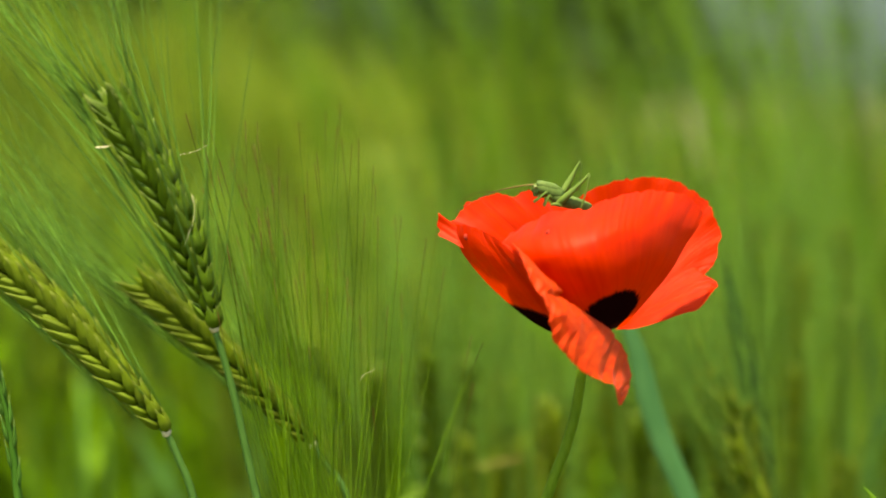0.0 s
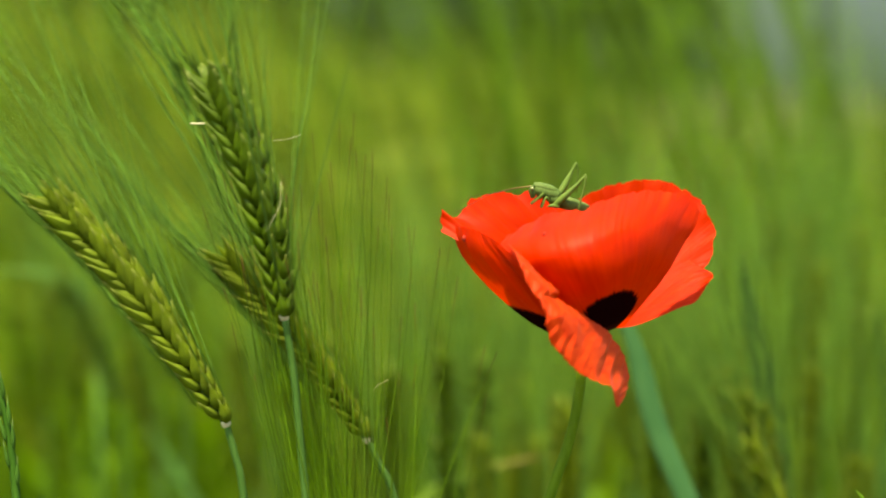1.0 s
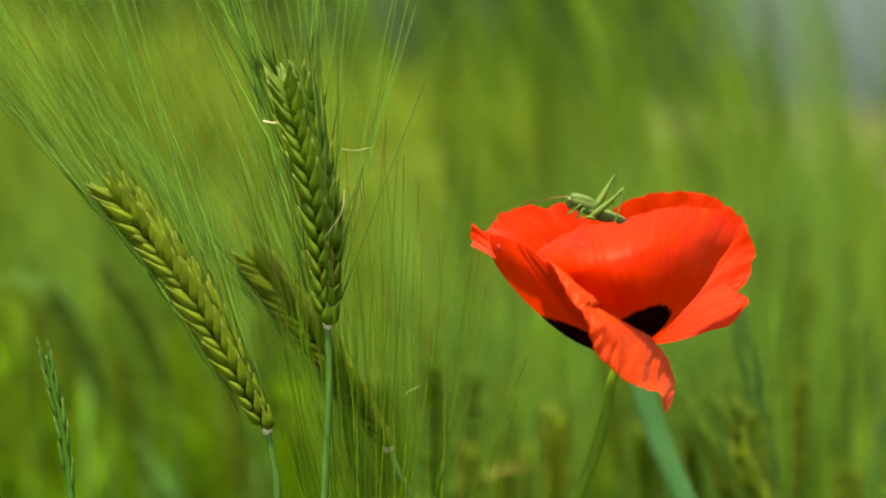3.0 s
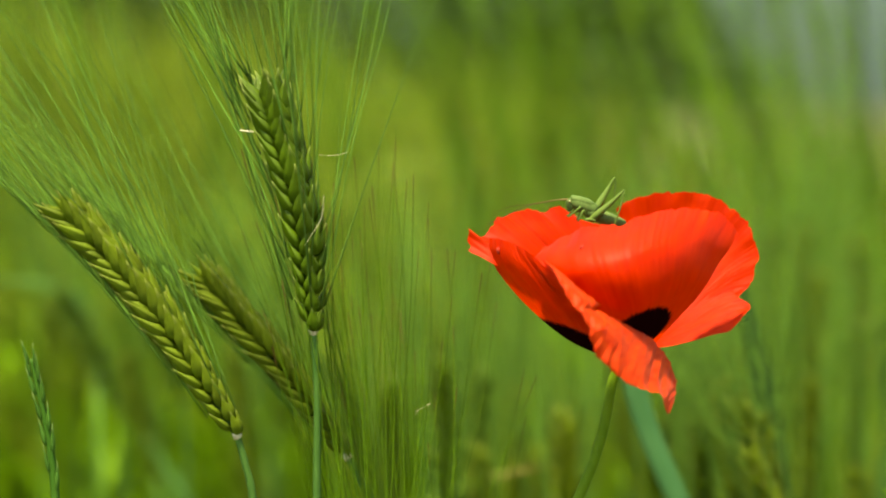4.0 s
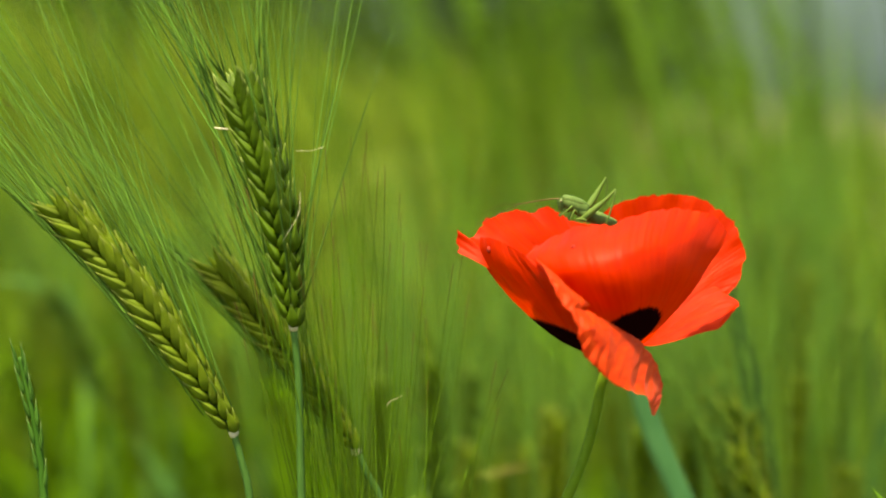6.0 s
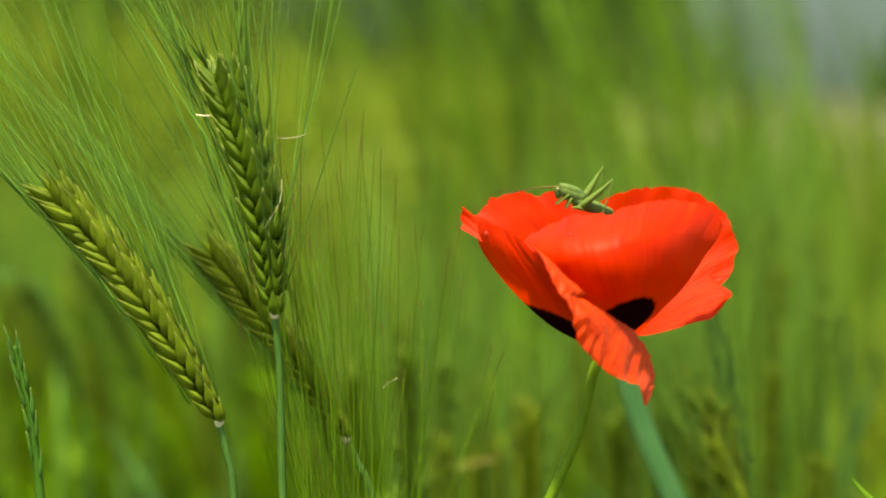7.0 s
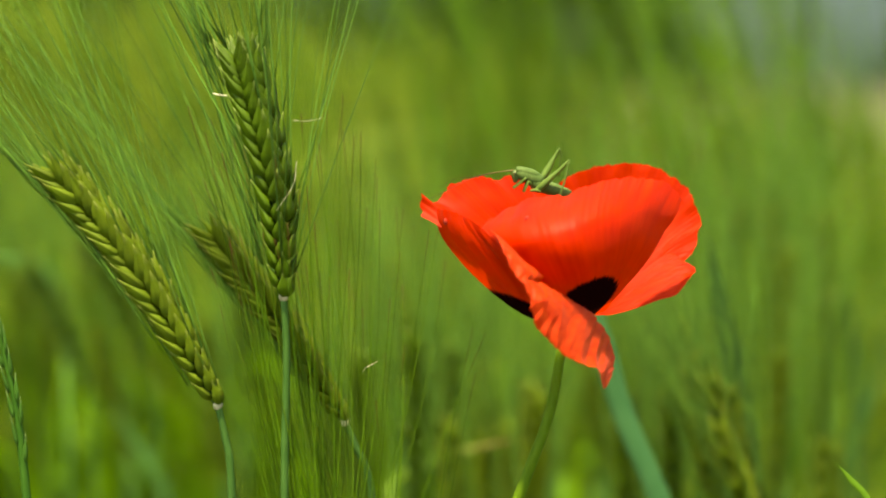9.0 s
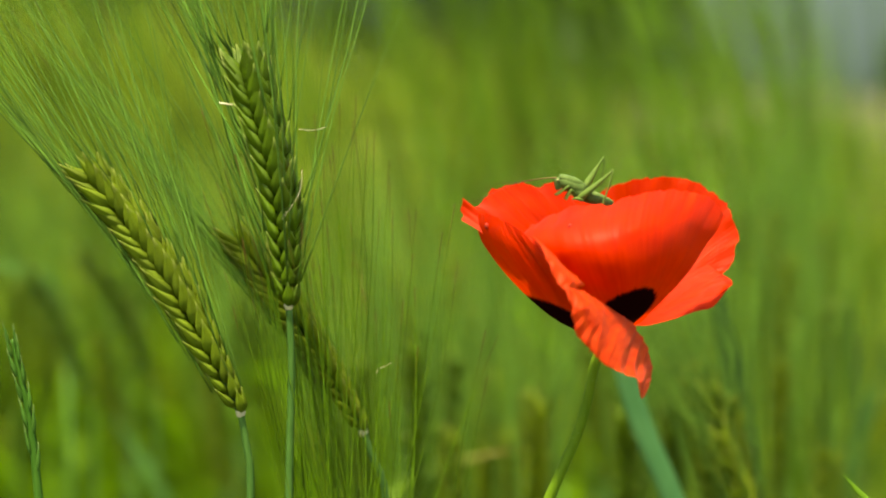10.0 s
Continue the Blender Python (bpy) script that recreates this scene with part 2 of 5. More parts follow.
def blade(path, widths, across, fold=0.25, cols=4, skins=2):
    """A leaf: a folded strip along a path, across gives its width direction; two skins 0.2 mm apart (one for the crop far off)."""
    path = np.asarray(path, dtype=float)
    n = len(path)
    across = np.asarray(across, dtype=float)
    across /= np.linalg.norm(across)
    tang = np.gradient(path, axis=0)
    v, uv, f = [], [], []
    for side in range(skins):
        for i in range(n):
            nor = np.cross(tang[i], across)
            nor /= np.linalg.norm(nor) + 1e-12
            for k in range(cols + 1):
                u = 2 * k / cols - 1
                v.append(path[i] + across * u * widths[i] / 2 + nor * (abs(u) * fold * widths[i] / 2 + side * 0.0002))
                uv.append((k / cols, i / (n - 1)))
    c = cols + 1
    for i in range(n - 1):
        for k in range(cols):
            a = i * c + k
            f.append((a, a + 1, a + c + 1, a + c))
            if skins == 1:
                continue
            b = a + n * c
            f.append((b, b + c, b + c + 1, b + 1))
        for k in (0, cols) if skins == 2 else ():
            a = i * c + k
            q = (a, a + c, a + c + n * c, a + n * c)
            f.append(q if k == 0 else q[::-1])
    return np.array(v), f, np.array(uv)


def join(pieces):
    """Several (verts, faces, uv) into one."""
    v, f, uv, o = [], [], [], 0
    for pv, pf, pu in pieces:
        v.append(pv)
        uv.append(pu)
        f += [tuple(i + o for i in q) for q in pf]
        o += len(pv)
    return np.vstack(v), f, np.vstack(uv)


def ground_z(x, y):
    s = np.clip((np.asarray(y) - 1.0) / 6.5, 0, 1)
    return 0.115 * s * s * (3 - 2 * s)


# ---------------------------------------------------------------- ground and distance
def build_ground():
    ring = np.concatenate([np.linspace(0, 8, 33), np.geomspace(10, 2600, 30)])
    ang = np.linspace(0, 2 * math.pi, 73)[:-1]
    v, f = [], []
    for r in ring:
        for a in ang:
            x, y = r * math.sin(a), r * math.cos(a)
            z = float(ground_z(x, y)) + (0.012 * noise.noise(Vector((x * 3, y * 3, 0))) if r < 9 else 0)
            v.append((x, y, z))
    n = len(ang)
    for i in range(len(ring) - 1):
        for k in range(n):
            k2 = (k + 1) % n
            f.append((i * n + k, i * n + k2, (i + 1) * n + k2, (i + 1) * n + k))
    ob = new("ground", mesh_of("ground", v, f, [M_SOIL]))
    tagged(ob, "bare brown crumbly soil of the barley field", "ground", kind="structure")


def build_woods():
    """A dark line of trees past the field: clumps of leaves on a rising mass."""
    rng = np.random.default_rng(5)
    v, f = [], []
    o = 0
    for a in np.arange(-40, 40, 0.16):
        r = 150 + rng.uniform(-15, 25)
        gap = min(1.0, max(0.0, (abs(a - 11.5) - 1.6) / 3.0))
        if gap == 0.0:
            continue
        top = gap * (13 + 4 * noise.noise(Vector((a * 0.35, 0, 0))) + rng.uniform(-2, 2))
        for h in np.arange(0.6, top, 0.8):
            c = np.array([r * math.sin(radians(a)), r * math.cos(radians(a)), h]) + rng.normal(0, 0.6, 3)
            for _ in range(3):
                d = rng.normal(0, 1, (4, 3))
                d /= np.linalg.norm(d, axis=1)[:, None]
                v.append(c + d * rng.uniform(0.5, 1.1))
                f += [(o, o + 1, o + 2), (o, o + 2, o + 3), (o, o + 3, o + 1), (o + 1, o + 3, o + 2)]
                o += 4
    ob = new("woods", mesh_of("woods", np.vstack(v), f, [M_WOOD], smooth=False))
    tagged(ob, "distant dark green wood past the field", "woods", kind="stuff")
    # hills at the horizon; the blue-grey of air haze is painted into their colour
    v, f = [], []
    ang = np.linspace(-60, 60, 121)
    for a in ang:
        x, y = 2400 * math.sin(radians(a)), 2400 * math.cos(radians(a))
        h = 430 + 60 * noise.noise(Vector((a * 0.06, 3, 0)))
        v += [(x, y, -5), (x * 1.0, y * 1.0, h), (x * 1.15, y * 1.15, h * 1.1), (x * 1.15, y * 1.15, -5)]
    for i in range(len(ang) - 1):
        for k in range(3):
            a = i * 4 + k
            f.append((a, a + 4, a + 5, a + 1))
    ob = new("hills", mesh_of("hills", v, f, [M_HAZED_HILL]))
    tagged(ob, "hills at the horizon, tinted blue-grey for haze", "hills", kind="structure")


# ---------------------------------------------------------------- the barley field
def kernel_shape(rings, sides, length=1.0, width=0.40):
    """A husked grain along +z from 0 to length, pointed at the tip, keeled on its outer side (+x)."""
    v, f, uv = [], [], []
    x = np.linspace(0.0, 1, rings)
    prof = np.interp(x, (0, 0.12, 0.28, 0.45, 0.65, 0.85, 1.0), (0.40, 0.84, 1.0, 0.88, 0.50, 0.16, 0.03))
    for i, z in enumerate(np.linspace(0, length, rings)):
        for k in range(sides):
            q = 2 * math.pi * k / sides
            keel = 1 + 0.25 * max(0, math.cos(q)) ** 6
            v.append((width / 2 * prof[i] * math.cos(q) * 0.8 * keel, width / 2 * prof[i] * math.sin(q), z))
            uv.append((k / sides, i / (rings - 1)))
    for i in range(rings - 1):
        for k in range(sides):
            k2 = (k + 1) % sides
            f.append((i * sides + k, i * sides + k2, (i + 1) * sides + k2, (i + 1) * sides + k))
    f.append(tuple(range(sides - 1, -1, -1)))
    f.append(tuple((rings - 1) * sides + k for k in range(sides)))
    return np.array(v), f, np.array(uv)


def frame_along(d, spin):
    """A turn that takes +z to d and spins about it."""
    d = Vector(d).normalized()
    return d.to_track_quat("Z", "X").to_matrix() @ Matrix.Rotation(spin, 3, "Z")


def field_plant(rng):
    """One barley plant at the origin, 1 unit = its height: pieces with material numbers (0 stem, 1 leaf, 2 kernel, 3 awn)."""
    out = []
    lean = rng.normal(0, 0.06, 2)
    ear_len = rng.uniform(0.07, 0.10)
    tip = np.array([lean[0], lean[1], 0.80])
    stem = spline([(0, 0, 0), (lean[0] * 0.2, lean[1] * 0.2, 0.4), tip], 7)
    out.append((0, tube(stem, np.linspace(0.0022, 0.0013, 7), 4)))
    d = (stem[-1] - stem[-2])
    d /= np.linalg.norm(d)
    nod = rng.normal(0, 0.35, 2)
    d2 = d + np.array([nod[0], nod[1], 0])
    d2 /= np.linalg.norm(d2)
    for k in range(4):
        z = rng.uniform(0.12, 0.66)
        p = stem[0] + (stem[-1] - stem[0]) * z / 0.8
        a = rng.uniform(0, 2 * math.pi)
        o = np.array([math.cos(a), math.sin(a), 0])
        ln = rng.uniform(0.16, 0.30)
        path = spline([p, p + o * ln * 0.25 + np.array([0, 0, ln * 0.6]), p + o * ln * 0.7 + np.array([0, 0, ln * rng.uniform(0.3, 0.8)])], 6)
        w = 0.0075 * np.array([0.5, 0.9, 1, 0.8, 0.5, 0.05])
        pv, pf, pu = blade(path, w, np.cross(o, (0, 0, 1)), 0.2, 2, 1)
        out.append((1, (pv, pf, pu)))
    nk = 11
    kv, kf, ku = kernel_shape(3, 4, 0.015, 0.0060)
    phase = rng.uniform(0, math.pi)
    for i in range(nk * 2):
        s = i / (nk * 2)
        c = tip + d * ear_len * s * 0.5 + (d * (1 - s) + d2 * s) * ear_len * s * 0.5
        axis = d * (1 - s) + d2 * s
        a = phase + (math.pi if i % 2 else 0) + rng.normal(0, 0.3)
        side = np.array(frame_along(axis, 0) @ Vector((math.cos(a), math.sin(a), 0)))
        kd = axis + side * 0.3
        rot = np.array(frame_along(kd, a))
        size = 1 - 0.3 * abs(s - 0.45)
        out.append((2, (c + side * 0.0022 + (kv * size) @ rot.T, kf, ku)))
        ad = axis + side * rng.uniform(0.05, 0.28) + rng.normal(0, 0.05, 3)
        ad /= np.linalg.norm(ad)
        ln = rng.uniform(0.11, 0.16)
        base = c + np.array(Vector(kd).normalized()) * 0.012
        path = [base, base + ad * ln * 0.5, base + ad * ln + np.array([nod[0], nod[1], 0]) * ln * 0.25]
        out.append((3, tube(path, (0.0007, 0.0005, 0.00015), 3, 1.0, False)))
    pv, pf, pm = [], [], []
    o = 0
    for mat, (v, f, uv) in out:
        pv.append(v)
        for q in f:
            for t in range(1, len(q) - 1):
                pf.append((q[0] + o, q[t] + o, q[t + 1] + o))
                pm.append(mat)
        o += len(v)
    return np.vstack(pv), np.array(pf), np.array(pm)


def simple_plant(rng, awns=6):
    """A barley plant of few faces, for the crop far off, to the sides and behind."""
    lean = rng.normal(0, 0.06, 2)
    tip = np.array([lean[0], lean[1], 0.80])
    top = tip + np.array([rng.normal(0, 0.02), rng.normal(0, 0.02), 0.085])
    pieces = [(0, tube([(0, 0, 0), (lean[0] * 0.3, lean[1] * 0.3, 0.45), tip], (0.0022, 0.0018, 0.0013), 3)),
              (2, tube([tip, tip * 0.7 + top * 0.3, tip * 0.3 + top * 0.7, top], (0.002, 0.0055, 0.005, 0.001), 5))]
    for _ in range(3):
        a, z = rng.uniform(0, 6.28), rng.uniform(0.15, 0.6)
        o = np.array([math.cos(a), math.sin(a), 0])
        p = tip * z / 0.8
        ln = rng.uniform(0.16, 0.28)
        path = spline([p, p + o * ln * 0.3 + np.array([0, 0, ln * 0.6]), p + o * ln * 0.8 + np.array([0, 0, ln * 0.5])], 4)
        pieces.append((1, blade(path, 0.009 * np.array([0.6, 1, 0.7, 0.05]), np.cross(o, (0, 0, 1)), 0.2, 2, 1)))
    for _ in range(awns):
        d = np.array([rng.normal(0, 0.18), rng.normal(0, 0.18), 1.0])
        s = tip + (top - tip) * rng.uniform(0.2, 1)
        pieces.append((3, tube([s, s + d * rng.uniform(0.10, 0.14)], (0.0014, 0.0004), 3, 1.0, False)))
    pv, pf, pm, o = [], [], [], 0
    for mat, (v, f, uv) in pieces:
        pv.append(v)
        for q in f:
            for t in range(1, len(q) - 1):
                pf.append((q[0] + o, q[t] + o, q[t + 1] + o))
                pm.append(mat)
        o += len(v)
    return np.vstack(pv), np.array(pf), np.array(pm)


def fast_mesh(name, verts, tris, mats, face_mats):
    me = bpy.data.meshes.new(name)
    me.vertices.add(len(verts))
    me.vertices.foreach_set("co", verts.astype(np.float32).ravel())
    me.loops.add(len(tris) * 3)
    me.loops.foreach_set("vertex_index", tris.astype(np.int32).ravel())
    me.polygons.add(len(tris))
    me.polygons.foreach_set("loop_start", np.arange(0, len(tris) * 3, 3, dtype=np.int32))
    for m in mats:
        me.materials.append(m)
    me.polygons.foreach_set("material_index", face_mats.astype(np.int32))
    me.polygons.foreach_set("use_smooth", np.ones(len(tris), dtype=bool))
    me.update(calc_edges=True)
    return me


def field_height(x, y, rng):
    """Ear height of the crop; lower along a strip to the right, where the sky shows between the ears."""
    bearing = math.degrees(math.atan2(x, y))
    h = rng.normal(0.585, 0.06)
    if y > 0:
        if bearing < -1:
            h += 0.07 * min(1, (-1 - bearing) / 4)
        if bearing > 4.5:
            h -= 0.16 * min(1, (bearing - 4.5) / 2.5)
    return h


def build_field():
    rng = np.random.default_rng(12)
    fine = [field_plant(rng) for _ in range(10)]
    rough = [simple_plant(rng, 14) for _ in range(12)]
    sketch = [simple_plant(rng) for _ in range(12)]
    spots = []
    for count, r0, r1, a0, a1, kinds in ((1200, 1.25, 3.2, -19, 19, fine), (1100, 3.2, 9.0, -17, 17, rough), (700, 9.0, 30.0, -17, 17, rough),
            (1500, 1.0, 3.2, 19, 80, sketch), (1500, 1.0, 3.2, -80, -19, sketch), (1500, 3.2, 7.0, 17, 80, sketch), (1500, 3.2, 7.0, -80, -17, sketch), (3200, 0.9, 5.0, 80, 280, sketch)):
        for _ in range(count):
            r = math.sqrt(rng.uniform(r0 ** 2, r1 ** 2)) if r1 < 8 else rng.uniform(r0, r1)
            a = radians(rng.uniform(a0, a1))
            spots.append((r * math.sin(a), r * math.cos(a), kinds))
    vs, ts, ms, o = [], [], [], 0
    for x, y, kinds in spots:
        v, t, m = kinds[rng.integers(len(kinds))]
        h = field_height(x, y, rng) / 0.88
        a = rng.uniform(0, 2 * math.pi)
        c, s = math.cos(a), math.sin(a)
        w = v * np.array([1, 1, h])
        w = w @ np.array([[c, s, 0], [-s, c, 0], [0, 0, 1]])
        w[:, 0] -= 0.05 * (w[:, 2] / h) ** 2        # the wind leans the crop
        vs.append(w + np.array([x, y, float(ground_z(x, y))]))
        ts.append(t + o)
        ms.append(m)
        o += len(v)
    ob = new("barley_field", fast_mesh("barley_field", np.vstack(vs), np.vstack(ts), [M_FIELD_STEM, M_FIELD_LEAF, M_FIELD_KERNEL, M_FIELD_AWN], np.concatenate(ms)))
    tagged(ob, "dense green barley crop with long pale awns", "barley field", kind="stuff")


# ---------------------------------------------------------------- barley ears close by
KERNEL = mesh_of("kernel", *kernel_shape(8, 8, 1.0, 0.34)[:2], [M_KERNEL], uv=kernel_shape(8, 8, 1.0, 0.34)[2])
KERNEL_SHADED_GREEN = KERNEL.copy()
KERNEL_SHADED_GREEN.materials[0] = M_KERNEL_SHADED_GREEN
KERNEL_FAR = mesh_of("kernel", *kernel_shape(5, 6, 1.0, 0.34)[:2], [M_KERNEL], uv=kernel_shape(5, 6, 1.0, 0.34)[2])
KERNEL_FAR_SHADED_GREEN = KERNEL_FAR.copy()
KERNEL_FAR_SHADED_GREEN.materials[0] = M_KERNEL_SHADED_GREEN
AWNS = []
for bend in (0.0, 0.04, 0.08, -0.05, 0.12, -0.09):
    ap = spline([(0, 0, 0), (bend * 0.2, 0.01, 0.35), (bend * 0.6, -0.01, 0.7), (bend * 1.3, 0.0, 1.0)], 12)
    av, af, au = tube(ap, np.linspace(0.0024, 0.0007, 12), 4)
    AWNS.append(mesh_of("awn", av, af, [M_AWN], uv=au))
AWNS_RED = []
for bend in (0.0, 0.04, 0.07, -0.05, 0.10, -0.08):
    ap = spline([(0, 0, 0), (bend * 0.2, 0.01, 0.35), (bend * 0.6, -0.01, 0.7), (bend * 1.3, 0.0, 1.0)], 12)
    av, af, au = tube(ap, np.linspace(0.0022, 0.0011, 12), 4)
    AWNS_RED.append(mesh_of("awn", av, af, [M_AWN_RED], uv=au))


def near_barley(label, ear_path, stem_path, nodes, width, awn_len, spin, spread, seed, group="barley plants beside the poppy", lean_awns=0.45, grain=None, awns=AWNS, open_face=0.0, thin=0.0, slim=0.85, hug=1.0, thin_up=0.0):
    """A barley plant whose upper culm carries the ear. Paths are in world metres, ear_path from its base to its tip, stem_path from the
    ear's base down to the joint; below that the culm goes straight to the soil."""
    rng = np.random.default_rng(seed)
    ear = np.asarray(ear_path, dtype=float)
    anchor = ear[0]
    down = np.asarray(stem_path, dtype=float)
    foot = Vector((down[-1][0], down[-1][1] + 0.01, 0.0))
    plant = new("barley_plant")
    plant.location = foot
    tagged(plant, label, "barley", group)
    # lower culm with two leaves
    low = spline([(0, 0, -0.02), (0.004, -0.003, 0.3), tuple(Vector(down[-1]) - foot)], 14)
    part("culm", mesh_of("culm", *tube(low, np.linspace(0.0016, 0.0013, 14), 8)[:2], [M_STEM], uv=None), plant)
    for z, a in ((0.22, 1.0), (0.36, 4.0)):
        p = low[int(z / 0.6 * 13)]
        o = np.array([math.cos(a + seed), math.sin(a + seed) * 0.5 + 0.5, 0])
        path = spline([p, p + o * 0.04 + np.array([0, 0, 0.09]), p + o * 0.13 + np.array([0, 0, 0.10])], 9)
        bv, bf, bu = blade(path, 0.011 * np.array([.5, .8, 1, 1, .95, .8, .6, .35, .03]), np.cross(o, (0, 0, 1)))
        part("leaf", mesh_of("leaf", bv, bf, [M_LEAF], uv=bu), plant)
    # upper culm, moved by the wind
    local = spline(down - anchor, 16)
    sv, sf, su = tube(local, np.linspace(0.00085, 0.0011, 16), 8)
    rachis = spline(ear - anchor, 30)
    rv, rf, ru = tube(rachis, np.linspace(0.001, 0.0005, 30), 6)
    upper = part("upper_culm", mesh_of("upper_culm", *join([(sv, sf, su), (rv, rf, ru)])[:2], [M_STEM]), plant)
    upper.location = Vector(anchor) - foot
    part("collar", mesh_of("collar", *tube([(0, 0, -0.0012), (0, 0, 0), (0, 0, 0.0012)], (0.0009, 0.0013, 0.001), 10)[:2], [M_KERNEL if grain in (KERNEL_FAR, KERNEL_FAR_SHADED_GREEN) else M_STRAW]), upper, "pale collar under the ear")
    curve = spline(ear - anchor, nodes * 4)
    tang = np.gradient(curve, axis=0)
    length = float(np.linalg.norm(np.diff(curve, axis=0), axis=1).sum())
    last = Vector(tang[-1]).normalized()
    part("kernel", grain or KERNEL, upper, m=Matrix.Translation(Vector(curve[-3])) @ frame_along(last, 0.4).to_4x4() @ Matrix.Diagonal((0.6 * width, 0.7 * width, 0.008, 1)))
    # grains in two rows of overlapping chevrons towards each face, with slimmer side grains between them
    for i in range(nodes):
        s = (i + 0.2) / nodes
        j = min(int(s * (len(curve) - 1)), len(curve) - 2)
        axis = tang[j] / np.linalg.norm(tang[j])
        facing = np.array([0.0, -1.0, 0.0]) - axis * -axis[1]
        facing /= np.linalg.norm(facing)
        across = np.cross(axis, facing)
        taper = 0.46 + 0.54 * math.sin(min(1, s * 1.7 + 0.12) * math.pi * 0.5) - 0.40 * max(0, s - 0.80)
        flip = math.pi if i % 2 else 0
        for row, (turn_by, size, out_by) in enumerate(((0.82, 1.0, 0.43), (0.10, 0.90, 0.42), (-0.60, 0.95, 0.42))):
            if row == 1 and i % 4 > 1:
                continue
            a = spin + flip + (turn_by if not flip else -turn_by) + rng.normal(0, 0.07)
            side = Vector(across * math.cos(a) + facing * math.sin(a))
            kd = Vector(axis) + side * (out_by + rng.normal(0, 0.035))
            kd.normalize()
            klen = 0.0114 * taper * size * rng.uniform(0.93, 1.07)
            at = Vector(curve[j]) + side * width * 0.13 * taper
            turn = Matrix((kd.cross(side).cross(kd).normalized(), kd.cross(side).normalized(), kd)).transposed()
            m = Matrix.Translation(at) @ turn.to_4x4() @ Matrix.Diagonal((0.85 * taper * width, 1.22 * taper * width * size, klen, 1))
            part("kernel", grain or KERNEL, upper, m=m)
            if row == 0 and rng.random() < open_face:
                continue
            if row == 2 and rng.random() < lean_awns:
                continue
            if rng.random() < (thin_up if side.x > 0.2 else thin):
                continue
            up = max(0.0, side.x)                     # the wind lifts the awns of the upper side and pushes them back
            if side.x < -0.1:                         # those of the lower side lie along the ear's edge
                outward = Vector(across) * (1 if math.cos(a) > 0 else -1)
                ad = Vector(axis) + outward * rng.uniform(0.02, 0.5 * spread + 0.04) * hug + Vector(rng.normal(0, 0.025, 3)) + Vector((0, 0.06, 0))
                at = at + outward * 0.0012
            else:
                ad = Vector(axis) + side * rng.uniform(0.02, spread) + Vector(rng.normal(0, 0.03, 3)) + Vector((0.08, 0.17, 0.05)) * up
            ad.normalize()
            ln = awn_len * rng.uniform(0.8, 1.12) * (1 - 0.15 * s)
            start = at + kd * klen * 0.96
            turn = ad.to_track_quat("Z", "X").to_matrix() @ Matrix.Rotation(rng.uniform(0, 6.28), 3, "Z")
            m = Matrix.Translation(start) @ turn.to_4x4() @ Matrix.Diagonal((ln * slim, ln * slim, ln, 1))
            part("awn", awns[rng.integers(len(awns))], upper, m=m)
    return plant, upper, foot


